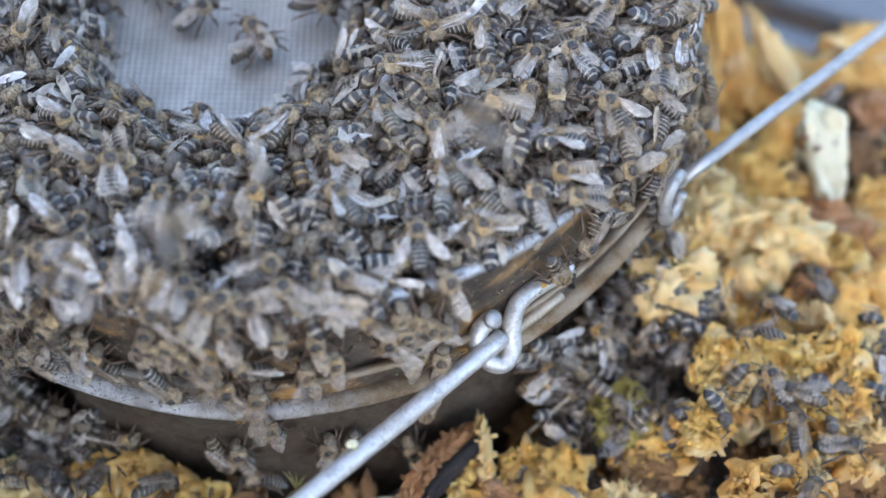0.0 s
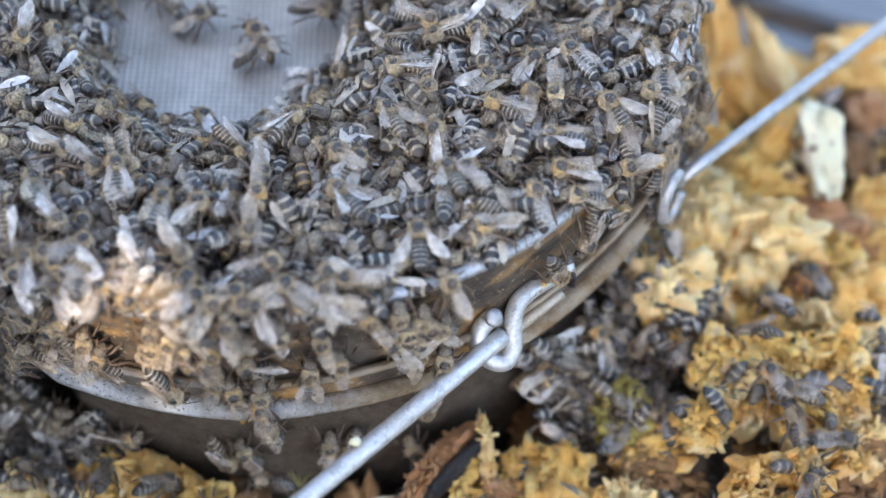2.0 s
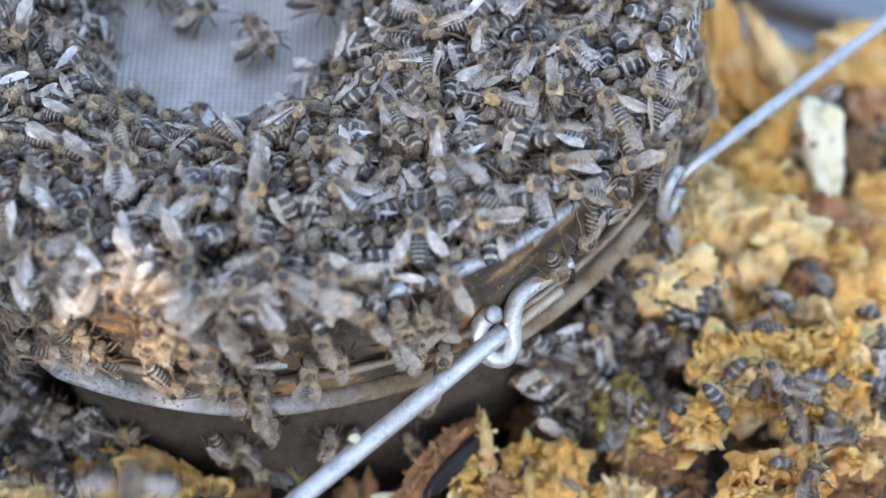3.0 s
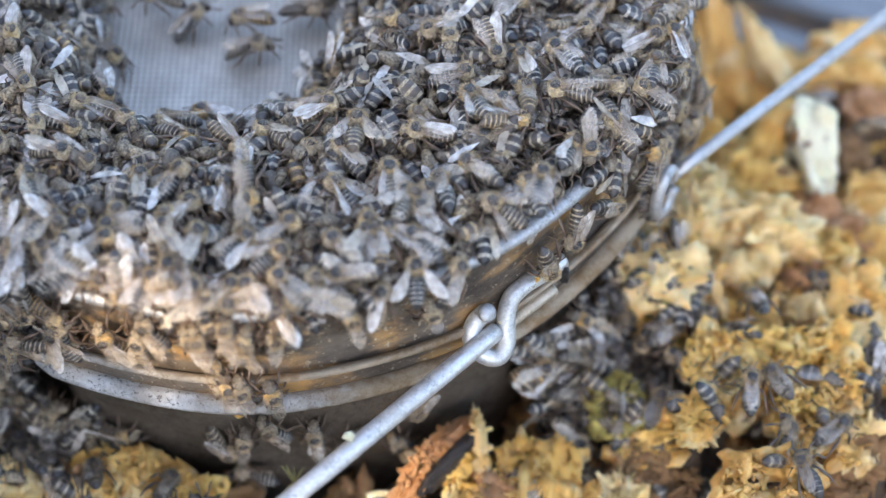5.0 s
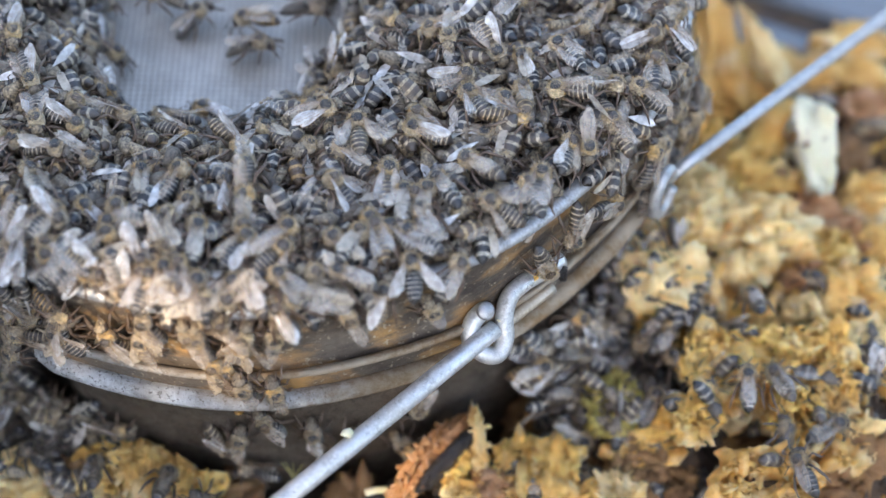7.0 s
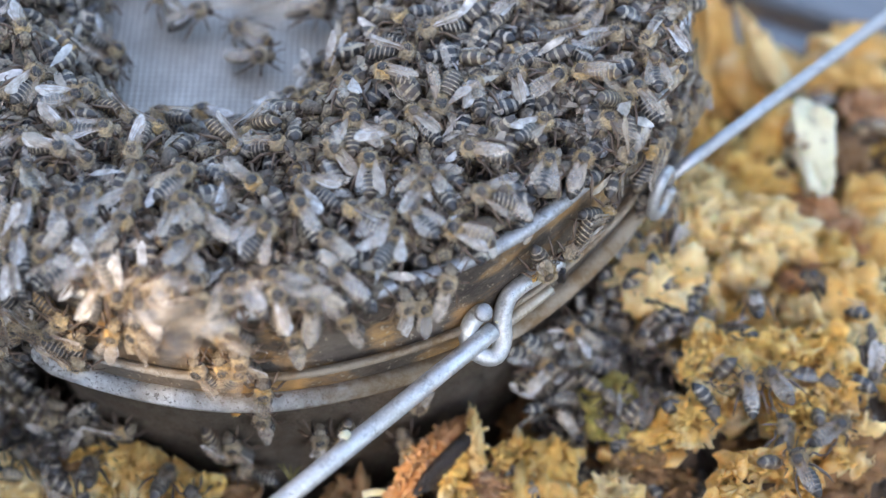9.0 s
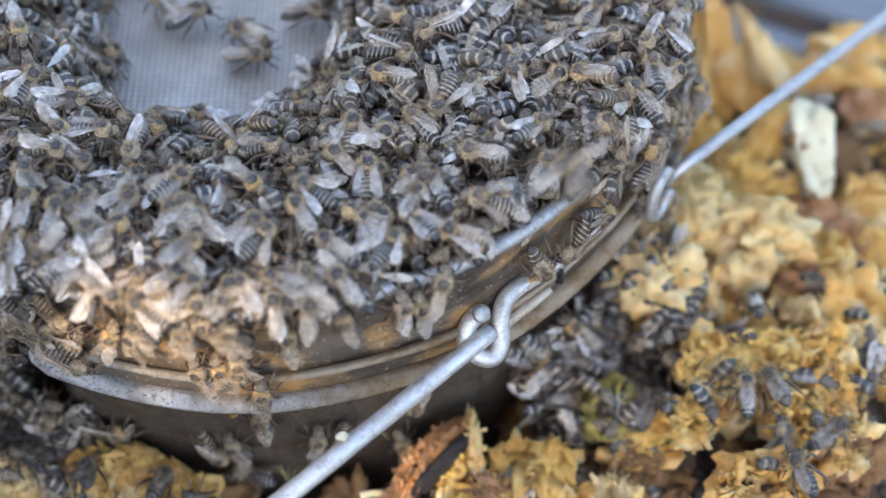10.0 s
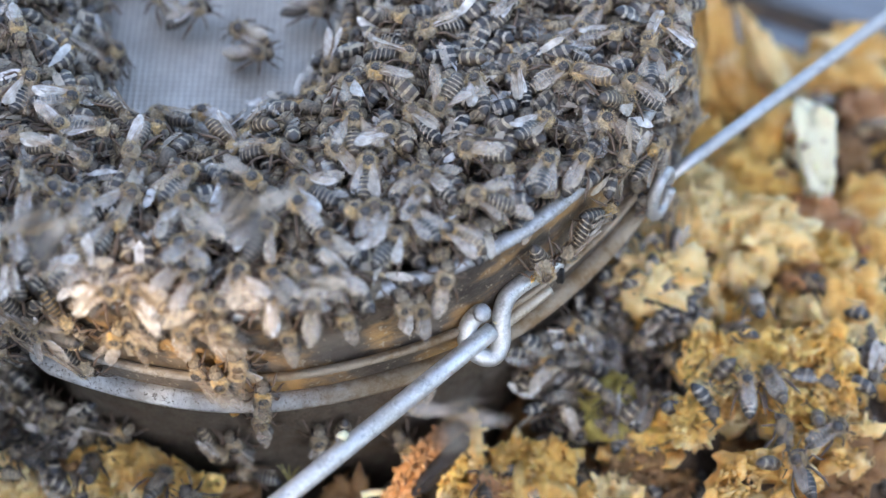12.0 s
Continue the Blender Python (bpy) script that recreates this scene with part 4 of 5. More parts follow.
def stuck_crumbs():
    rng = random.Random(61)
    for x, y, z, k, m, label in ((0.0238, -0.1272, 0.0930, 0.0012, WAX_WHITE, "pale wax crumb stuck to the wire"), (0.0668, -0.0872, 0.0962, 0.0012, WAX_YELLOW, "yellow wax crumb on the wire hook"),
                                 (0.0590, -0.0968, 0.0925, 0.0012, WAX_WHITE, "pale wax crumb on the wire hook"), (-0.0046, -0.1068, 0.0668, 0.0012, WAX_ORANGE, "orange pollen crumb on the dark bowl")):
        ob = wax_lump(rng, k, m, name="wax_crumb", subdiv=2)
        tagged(ob, label, "crumb", "stuck crumbs")
        ob.matrix_basis = pose(x, y, z)


stuck_crumbs()


def straw(name, label, category, pts, r, mat):
    bm = bmesh.new()
    tube(bm, glide(pts, 5), r, 6)
    tagged(part(name, bm, mat), label, category)


straw("straw", "thin grey-brown dry straw beside the bowl", "straw", [(0.0640, -0.0985, 0.0420), (0.0725, -0.0930, 0.0480), (0.0820, -0.0860, 0.0520)], 0.0005, STEEL_DULL)
straw("straw", "pale grey straw lying on the wax heap", "straw", [(0.0255, -0.1165, 0.0420), (0.0285, -0.1160, 0.0425), (0.0315, -0.1158, 0.0420)], 0.0010, WAX_WHITE)


def moss_sprig():
    s = tagged(new("moss_sprig"), "dry yellow-green moss sprig at the bowl's foot", "moss")
    rng = random.Random(71)
    for i in range(14):
        a = rng.uniform(0, math.tau)
        tip = Vector((math.cos(a) * 0.005, math.sin(a) * 0.004, rng.uniform(0.001, 0.005)))
        bm = bmesh.new()
        tube(bm, glide([(0, 0, 0), tip * 0.5 + Vector((0, 0, 0.001)), tip], 4), [0.0004, 0.0004, 0.0003, 0.0003, 0.0003, 0.0002, 0.0002, 0.0002, 0.0001], 5)
        part("frond", bm, MOSS, s)
    s.matrix_basis = pose(0.0080, -0.1160, 0.0480)


moss_sprig()

# ---- bees ----


def wing_mesh(bm, length, width, sweep, tilt):
    """One wing from its root at the origin, reaching back along -y; a cambered sheet with raised veins."""
    n, m = 9, 4
    grid = []
    for i in range(n + 1):
        t = 1 - (1 - i / n) ** 1.5
        w = width * (0.20 + 0.80 * smooth01(t / 0.62)) * math.sqrt(max(0.03, 1 - (max(0, t - 0.70) / 0.30) ** 2))
        row = []
        for j in range(m + 1):
            u = j / m - 0.22 - 0.10 * t
            row.append(bm.verts.new((u * w, -t * length, 0.0004 * math.sin(math.pi * j / m) - 0.0006 * t * t + 0.00012 * math.sin(7 * t + 3 * u))))
        grid.append(row)
    for i in range(n):
        for j in range(m):
            bm.faces.new((grid[i][j], grid[i][j + 1], grid[i + 1][j + 1], grid[i + 1][j]))
    for j, last in ((0, n), (1, n - 2), (2, n - 2), (3, n - 4)):
        pts = [grid[i][j].co + Vector((0, 0, 0.00003)) for i in range(0, last + 1)]
        before = len(bm.faces)
        tube(bm, pts, [0.00006 - 0.00004 * k / last for k in range(last + 1)], 4)
        bm.faces.ensure_lookup_table()
        for f in bm.faces[before:]:
            f.material_index = 1
    turn = Matrix.Rotation(radians(sweep), 4, "Z") @ Matrix.Rotation(radians(tilt), 4, "Y")
    bmesh.ops.transform(bm, matrix=turn, verts=bm.verts)


def leg_mesh(bm, side, root, knee, foot, toe, thick):
    pts = [Vector((side * p[0], p[1], p[2])) for p in (root, knee, foot, toe)]
    tube(bm, [pts[0], (pts[0] + pts[1]) / 2, pts[1], (pts[1] + pts[2]) / 2, pts[2], (pts[2] + pts[3]) / 2, pts[3]],
         [thick, thick * 1.25, thick * 0.9, thick * 1.5, thick * 1.1, thick * 0.7, thick * 0.4], 6)


def make_bee(seed, spread, curl, wing_tilt, mats=PLAIN_BEE):
    """A worker bee 13 mm long: +y forward, +z up, feet at z = 0. spread: wing sweep in degrees; curl: droop of the abdomen."""
    rng = random.Random(seed)
    FUZZ, DARK, PALE, WING, VEIN, LEG, EYEM, FACE = mats
    bee = new("honey_bee")
    bm = bmesh.new()
    th = [(-0.0021, .0007, .0007, .0031), (-0.0018, .0014, .0014, .0033), (-0.0012, .0019, .0018, .0035), (-0.0003, .0021, .0020, .0036),
          (0.0006, .0020, .0019, .0035), (0.0013, .0016, .0015, .0033), (0.0018, .0008, .0009, .0031)]
    body(bm, th, 12)
    hairs(bm, rng, 620, (0, -0.0002, 0.0036), (.0021, .0021, .0020), 0.0010)
    thorax = part("thorax", bm, FUZZ, bee, "tan furry thorax")
    bm = bmesh.new()
    body(bm, [(-0.0015, .0005, .0002, .00505), (-0.0011, .0012, .0005, .0051), (-0.0002, .0014, .0007, .0052), (0.0007, .0012, .0006, .0051), (0.0011, .0005, .0002, .0050)], 10)
    part("back_shield", bm, DARK, thorax, "glossy dark bald back")
    # abdomen: overlapping rings
    bm = bmesh.new()
    st = []
    prof = [0.30, 0.72, 0.93, 1.0, 0.98, 0.88, 0.68, 0.40]
    steps = 7
    for s in range(steps):
        for f, g in ((0.0, 1.04), (0.30, 1.05), (0.96, 0.97)):
            t = (s + f) / steps
            w = np.interp(t, [i / 7 for i in range(8)], prof) * g
            y = -0.0020 - 0.0074 * t
            st.append((y, 0.00212 * w, 0.00190 * w, 0.0031 - curl * 0.0040 * t * t + 0.0002))
    st.append((-0.0098, 0.0001, 0.0001, 0.0031 - curl * 0.0042))
    body(bm, st, 12, [(1 if (i % 3 == 0 and 0 < i < 19) else 0) for i in range(len(st) - 1)])
    hairs(bm, rng, 260, (0, -0.0048, 0.0030 - curl * 0.001), (.0021, .0036, .0019), 0.0008, 1, (0, -1.2, 0.1))
    part("abdomen", bm, [DARK, PALE], bee, "dark abdomen with pale bands")
    bm = bmesh.new()
    body(bm, [(0.0016, .0006, .0006, .0031), (0.0019, .0014, .0013, .0029), (0.0024, .0018, .0016, .0027), (0.0030, .0015, .0016, .0024), (0.0034, .0008, .0011, .0019), (0.0036, .0003, .0005, .0014)], 10)
    hairs(bm, rng, 70, (0, 0.0024, 0.0028), (.0016, .0009, .0015), 0.0006)
    head = part("head", bm, FACE, bee)
    for s in (-1, 1):
        bm = bmesh.new()
        body(bm, [(0.0017, .0002, .0005, .0028), (0.0021, .0005, .0011, .0028), (0.0026, .0005, .0012, .0026), (0.0030, .0002, .0006, .0024)], 8)
        bmesh.ops.translate(bm, verts=bm.verts, vec=(s * 0.0015, 0, 0))
        part("eye", bm, EYEM, head, "dark oval eye")
        bm = bmesh.new()
        tube(bm, [(s * .0004, .0032, .0026), (s * .0009, .0040, .0032), (s * .0014, .0050, .0026), (s * .0018, .0060, .0018)], [.00012, .00014, .00015, .00012], 5)
        part("antenna", bm, LEG, head)
        for kind, ln, wd, sw, rt in (("forewing", .0096, .0029, spread, (s * .0013, .0002, .0048 + s * .0001)), ("hindwing", .0067, .0021, spread + 2, (s * .0014, -.0008, .0044 + s * .0001))):
            bm = bmesh.new()
            wing_mesh(bm, ln, wd, 0, 0)
            if s > 0:
                bmesh.ops.scale(bm, verts=bm.verts, vec=(-1, 1, 1))
                bmesh.ops.reverse_faces(bm, faces=bm.faces)
            w = part(kind, bm, [WING, VEIN], bee, "translucent pale wing")
            w.matrix_basis = pose(*rt, -6 + rng.uniform(-4, 4), -s * wing_tilt, s * (sw + rng.uniform(-4, 4)))
        for root, knee, foot, toe, tk in (((.0012, .0012, .0022), (.0026, .0030, .0026), (.0034, .0042, .0008), (.0038, .0050, .0001), .00022),
                                          ((.0014, .0000, .0020), (.0034, .0002, .0027), (.0046, -.0004, .0008), (.0054, -.0006, .0001), .00024),
                                          ((.0013, -.0012, .0020), (.0030, -.0034, .0029), (.0040, -.0060, .0012), (.0044, -.0078, .0001), .00030)):
            bm = bmesh.new()
            j = [tuple(c + rng.uniform(-.0003, .0003) for c in p) for p in (root, knee, foot)] + [toe]
            leg_mesh(bm, s, *j, tk)
            part("leg", bm, LEG, bee)
    return bee


def clearing(x, y):
    """1 on the edge of the bare patch of gauze, more outside it."""
    return math.hypot((x + 0.0105) / 0.0290, (y + 0.0105) / 0.0335) + 0.20 * wobble(x, y, 2, 55)


def heap(x, y):
    """Height of the heaped bees on the gauze."""
    r = math.hypot(x, y)
    s = smooth01((clearing(x, y) - 1.0) / 0.75)
    h = GAUZE_Z + s * 0.0215 + 0.0030 * s * wobble(x, y, 4, 45)
    cap = RIM_Z + 0.0030 + max(0.0, (0.1085 - r)) * 0.35 - max(0.0, r - 0.1085) * 2.2
    return min(h, cap)


def bare(x, y, limit=1.06):
    return clearing(x, y) < limit


def rim_gap(x, y):
    """The stretch of the rim that the bees leave open."""
    return math.hypot(x, y) > 0.1015 and -70 < math.degrees(math.atan2(y, x)) < -41


def heap_normal(x, y, d=0.003):
    return Vector((heap(x - d, y) - heap(x + d, y), heap(x, y - d) - heap(x, y + d), 2 * d)).normalized()


def stand(place, normal, heading, pitch=0, roll=0):
    """The pose of a bee at a place on a surface; heading in degrees, 0 along +y, counted to the left."""
    f = Vector((-math.sin(radians(heading)), math.cos(radians(heading)), 0))
    n = Vector(normal).normalized()
    f = f - n * f.dot(n)
    if f.length < 1e-3:
        f = n.orthogonal()
    f.normalize()
    r = f.cross(n)
    m = Matrix((r, f, n)).transposed().to_4x4()
    m.translation = place
    return m @ pose(0, 0, 0, pitch, roll, 0)


def on_heap(x, y, heading, lift=0.0, pitch=0, roll=0):
    return stand((x, y, heap(x, y) + lift), heap_normal(x, y), heading, pitch, roll)


def on_wall(deg, z, heading, out=0.0, pitch=0, roll=0):
    """On the strainer's outer wall; heading 0 climbs, 90 turns to the left."""
    a = radians(deg)
    n = Vector((math.cos(a), math.sin(a), 0))
    side = Vector((-math.sin(a), math.cos(a), 0))
    f = Vector((0, 0, 1)) * math.cos(radians(heading)) - side * math.sin(radians(heading))
    m = Matrix((f.cross(n), f, n)).transposed().to_4x4()
    r = WALL_R + out + (0.0035 if z < BEAD_Z + 0.014 else 0.0005)
    m.translation = n * r + Vector((0, 0, z))
    return m @ pose(0, 0, 0, pitch, roll, 0)


def on_wax(x, y, heading, lift=0.006, pitch=0, roll=0):
    d = 0.004
    n = Vector((mound(x - d, y) - mound(x + d, y), mound(x, y - d) - mound(x, y + d), 2 * d))
    return stand((x, y, mound(x, y) + lift), n, heading, pitch, roll)


BEES = [make_bee(1, -4, 0.3, 10), make_bee(2, 5, 0.5, 10), make_bee(3, 31, 0.15, 14), make_bee(4, -7, 0.75, 16), make_bee(5, 10, 0.1, 6), make_bee(6, -1, 0.5, 26),
        make_bee(7, 82, 0.35, 4), make_bee(8, -8, 0.6, 12, SHADED_BEE), make_bee(9, 3, 0.3, 8, SHADED_BEE)]
for b in BEES:
    tagged(b, "brown worker honey bee with pale banded abdomen", "bee", "bees")
    b.matrix_basis = pose(0, 0, 0.05)
MOVES = []          # (bee, function of time)


USED = [False] * len(BEES)


def add_bee(kind, m, label="", group=""):
    if not USED[kind]:
        USED[kind] = True
        b = BEES[kind]
        b.matrix_basis = m
    else:
        b = copy_thing(BEES[kind], m)
    if kind in (7, 8) and not label:
        label = "dark worker honey bee with shade in its colours and clinging wings"
    if not label and kind == 2:
        label = "brown worker honey bee holding its wings apart"
    return tagged(b, label or "brown worker honey bee with pale banded abdomen crawling on others", "bee", group or "bees on the strainer")


LEAN = random.Random(9)


def H(x, y, h):
    return on_heap(x, y, h, LEAN.uniform(0.0002, 0.0022), LEAN.gauss(-2, 11), LEAN.gauss(0, 17))


def W(deg, z, h):
    return on_wall(deg, z, h, 0.0004, LEAN.gauss(0, 7), LEAN.gauss(0, 10))


TAKEN = []


def settled(kind, a, b, c):
    """A bee that keeps its place in three spells and crawls on between them."""
    bee = add_bee(kind, a)
    TAKEN.extend(m.translation.copy() for m in (a, b, c))
    MOVES.append((bee, "settled", (a, b, c), 0.0, len(MOVES)))


def settled_bees():
    settled(3, H(-0.0422, -0.0690, -107), H(-0.0410, -0.0720, -102), H(-0.0405, -0.0713, -102))
    settled(0, H(-0.0402, -0.0897, -135), H(-0.0402, -0.0897, -135), H(-0.0237, -0.0706, -194))
    settled(1, H(-0.0374, -0.0480, 141), H(-0.0377, -0.0465, 187), H(-0.0423, -0.0535, 293))
    settled(4, H(-0.0442, -0.0446, -9), H(-0.0509, -0.0504, -154), H(-0.0518, -0.0481, -15))
    settled(0, H(-0.0535, -0.0280, 11), H(-0.0458, -0.0259, -160), H(-0.0394, -0.0305, -101))
    settled(0, H(-0.0582, -0.0330, -177), H(-0.0577, -0.0355, -176), H(-0.0555, -0.0360, -160))
    settled(0, H(-0.0413, -0.0620, -129), H(-0.0400, -0.0639, -118), H(-0.0404, -0.0637, -138))
    settled(4, H(-0.0308, -0.0725, 11), H(-0.0477, -0.0635, -168), H(-0.0310, -0.0652, -98))
    settled(3, H(-0.0305, -0.0593, -124), H(-0.0305, -0.0593, -124), H(-0.0305, -0.0593, -124))
    settled(4, H(-0.0253, -0.0707, -164), H(-0.0212, -0.0543, -297), H(-0.0221, -0.0525, -308))
    settled(1, H(-0.0118, -0.0632, -137), H(-0.0152, -0.0642, -124), H(-0.0217, -0.0625, -114))
    settled(1, H(-0.0050, -0.0129, 36), H(-0.0054, -0.0113, 75), H(-0.0055, -0.0127, 57))
    settled(3, H(-0.0010, -0.0177, -69), H(-0.0013, -0.0194, -90), H(-0.0006, -0.0206, -90))
    settled(0, H(-0.0172, -0.0046, -58), H(-0.0168, -0.0073, -55), H(-0.0169, -0.0075, -60))
    settled(5, H(-0.0296, -0.0004, 32), H(-0.0299, -0.0032, 63), H(-0.0280, -0.0035, 36))
    settled(5, H(0.0132, -0.0065, -101), H(0.0126, -0.0087, -90), H(0.0136, -0.0085, -95))
    settled(0, H(0.0043, -0.0496, 5), H(0.0043, -0.0496, 5), H(0.0043, -0.0496, 5))
    settled(2, H(0.0025, -0.0579, 60), H(-0.0050, -0.0555, 173), H(-0.0042, -0.0589, 178))
    settled(3, H(0.0027, -0.0626, 54), H(0.0027, -0.0626, 54), H(0.0027, -0.0626, 54))
    settled(1, H(0.0213, -0.0342, 137), H(0.0213, -0.0342, 137), H(0.0213, -0.0342, 137))
    settled(3, H(0.0406, -0.0294, -115), H(0.0354, -0.0304, -126), H(0.0366, -0.0296, -134))
    settled(3, H(0.0536, -0.0339, 5), H(0.0476, -0.0388, 180), H(0.0365, -0.0427, 261))
    settled(3, H(0.0543, -0.0577, 68), H(0.0579, -0.0568, 30), H(0.0314, -0.0491, 72))
    settled(5, H(0.0169, -0.0474, 124), H(0.0169, -0.0474, 124), H(0.0169, -0.0474, 124))
    settled(1, H(0.0107, -0.0595, -36), H(0.0193, -0.0588, -66), H(0.0230, -0.0518, 25))
    settled(2, H(0.0295, -0.0602, 22), H(0.0253, -0.0633, 1), H(0.0246, -0.0626, -2))
    settled(4, H(0.0236, -0.0707, -25), H(0.0324, -0.0757, 8), H(0.0287, -0.0741, -0))
    settled(3, H(0.0208, -0.0701, 47), H(0.0208, -0.0701, 47), H(0.0208, -0.0701, 47))
    settled(0, H(0.0431, -0.0625, 2), H(0.0387, -0.0653, 74), H(0.0320, -0.0634, -64))
    settled(2, H(0.0425, -0.0510, -179), H(0.0504, -0.0565, -323), H(0.0448, -0.0580, -208))
    settled(1, H(0.0530, -0.0475, -41), H(0.0505, -0.0479, -68), H(0.0545, -0.0519, 11))
    settled(3, H(0.0508, -0.0748, 33), H(0.0526, -0.0739, 46), H(0.0529, -0.0715, 76))
    settled(0, H(0.0631, -0.0807, 17), H(0.0631, -0.0807, 17), H(0.0586, -0.0808, 48))
    settled(2, H(0.0575, -0.0881, -122), H(0.0552, -0.0846, 54), H(0.0527, -0.0845, 76))
    settled(4, H(0.0711, -0.0800, 94), H(0.0672, -0.0785, -9), H(0.0692, -0.0744, -11))
    settled(0, H(0.0838, -0.0698, 100), H(0.0782, -0.0690, 184), H(0.0780, -0.0718, 343))
    settled(2, H(0.0892, -0.0620, -176), H(0.0836, -0.0644, -164), H(0.0853, -0.0673, -172))
    settled(4, H(0.0686, -0.0657, 67), H(0.0730, -0.0678, -24), H(0.0686, -0.0634, -45))
    settled(1, H(0.0734, -0.0415, 38), H(0.0734, -0.0415, 38), H(0.0727, -0.0408, 56))
    settled(4, H(0.0322, -0.0469, 102), H(0.0584, -0.0401, 202), H(0.0886, -0.0362, 270))
    settled(0, H(0.0633, -0.0527, -6), H(0.0636, -0.0548, 2), H(0.0798, -0.0491, 68))
    settled(2, H(0.0806, -0.0563, 38), H(0.0857, -0.0544, -93), H(0.0859, -0.0550, -71))
    settled(5, H(0.0953, -0.0379, 18), H(0.0968, -0.0333, -67), H(0.0959, -0.0384, -208))
    settled(1, H(0.0995, -0.0428, -58), H(0.0995, -0.0428, -58), H(0.0995, -0.0428, -58))
    settled(5, H(0.0651, -0.0405, -34), H(0.0661, -0.0427, 14), H(0.0657, -0.0463, 6))
    settled(5, H(0.0707, -0.0550, 177), H(0.0725, -0.0554, 80), H(0.0730, -0.0464, -46))
    settled(2, H(0.0073, -0.0969, -46), H(0.0085, -0.0959, -45), H(0.0081, -0.0928, -39))
    settled(0, H(0.0178, -0.1005, 4), H(0.0213, -0.0948, 48), H(0.0205, -0.0956, 51))
    settled(0, H(0.0520, -0.0895, 97), H(0.0281, -0.0896, 59), H(0.0250, -0.0897, 55))
    settled(2, H(0.0381, -0.0903, 3), H(0.0382, -0.0989, 3), H(0.0368, -0.0954, -34))
    settled(1, H(0.0695, -0.0743, 90), H(0.0624, -0.0654, -90), H(0.0478, -0.0907, 61))
    settled(2, H(0.0439, -0.0762, 22), H(0.0378, -0.0836, -26), H(0.0421, -0.0767, -4))
    settled(3, H(0.0435, -0.1001, 31), H(0.0469, -0.0985, 1), H(0.0462, -0.0989, 12))
    settled(2, H(0.0188, -0.0824, 40), H(0.0184, -0.0799, 53), H(0.0144, -0.0813, 59))
    settled(5, H(0.0018, -0.0777, -170), H(0.0018, -0.0777, -170), H(0.0087, -0.0713, -114))
    settled(0, H(-0.0098, -0.0857, -34), H(-0.0108, -0.0863, -33), H(-0.0105, -0.0871, -23))
    settled(0, H(-0.0125, -0.0970, -146), H(-0.0125, -0.0970, -146), H(-0.0225, -0.0836, -56))
    settled(1, H(-0.0335, -0.0946, -59), H(-0.0277, -0.0904, 86), H(-0.0321, -0.0843, 3))
    settled(1, H(-0.0287, -0.1030, -26), H(-0.0336, -0.1014, -145), H(-0.0312, -0.0978, -47))
    settled(1, H(-0.0489, -0.0970, 8), H(-0.0477, -0.0954, -4), H(-0.0467, -0.0964, -1))
    settled(3, H(-0.0211, -0.1007, -153), H(-0.0211, -0.1007, -153), H(-0.0265, -0.1048, -23))
    settled(4, H(-0.0192, -0.1065, 38), H(-0.0187, -0.1033, -25), H(-0.0190, -0.1075, 34))
    settled(5, H(-0.0030, -0.1090, 2), W(-95.1, 0.1086, 8), W(-95.4, 0.1128, -12))
    settled(5, H(-0.0114, -0.1086, 9), H(-0.0081, -0.1046, 9), W(-90.1, 0.1139, 26))
    settled(4, W(-83.4, 0.0961, -7), W(-89.4, 0.1066, -10), W(-90.0, 0.0998, 15))
    settled(4, W(-100.5, 0.1059, -11), W(-101.4, 0.1063, 1), W(-101.0, 0.1067, -1))
    settled(0, W(-76.2, 0.1138, 25), W(-77.2, 0.1138, 13), W(-77.2, 0.1139, 13))
    settled(0, W(-72.7, 0.1138, -6), H(0.0330, -0.1037, 1), W(-70.9, 0.1137, -1))
    settled(0, W(-69.8, 0.1004, -119), W(-67.6, 0.1085, 13), W(-68.4, 0.1103, 3))
    settled(0, H(-0.0003, -0.0913, -176), H(-0.0003, -0.0913, -176), H(0.0178, -0.1072, -354))
    settled(3, W(-86.0, 0.1139, -2), H(0.0091, -0.1085, 21), H(0.0085, -0.1078, 3))
    settled(3, H(0.0036, -0.0831, -177), H(0.0036, -0.0831, -177), H(0.0049, -0.0803, -134))
    settled(4, H(-0.0182, -0.0834, -11), H(-0.0117, -0.0772, -44), H(-0.0129, -0.0783, -44))
    settled(0, W(-40.2, 0.1041, -118), W(-40.2, 0.1041, -118), W(-40.2, 0.1041, -118))
    settled(0, W(-27.0, 0.0780, -117), W(-27.0, 0.0780, -117), W(-25.2, 0.0769, -1))
    settled(1, W(-47.1, 0.1032, 133), W(-47.7, 0.1042, 159), W(-47.9, 0.1016, 130))
    settled(5, W(-51.2, 0.1002, -160), W(-51.2, 0.1002, -160), W(-51.2, 0.1002, -160))
    settled(1, H(-0.0397, -0.1016, 14), W(-111.8, 0.1026, -4), W(-114.7, 0.0966, -2))
    settled(5, W(-119.5, 0.0843, -9), W(-119.5, 0.0843, -9), W(-120.1, 0.0854, -11))
    settled(3, H(-0.0161, -0.0420, 19), H(-0.0150, -0.0415, 64), H(-0.0140, -0.0420, 64))
    settled(3, H(-0.0315, -0.0410, -145), H(-0.0394, -0.0228, -109), H(-0.0394, -0.0228, -109))
    settled(5, W(-89.6, 0.0858, -0), W(-87.7, 0.0907, -1), W(-87.7, 0.0907, -1))
    settled(1, H(-0.0252, -0.1010, -60), W(-106.0, 0.1035, 25), W(-104.5, 0.1060, -20))
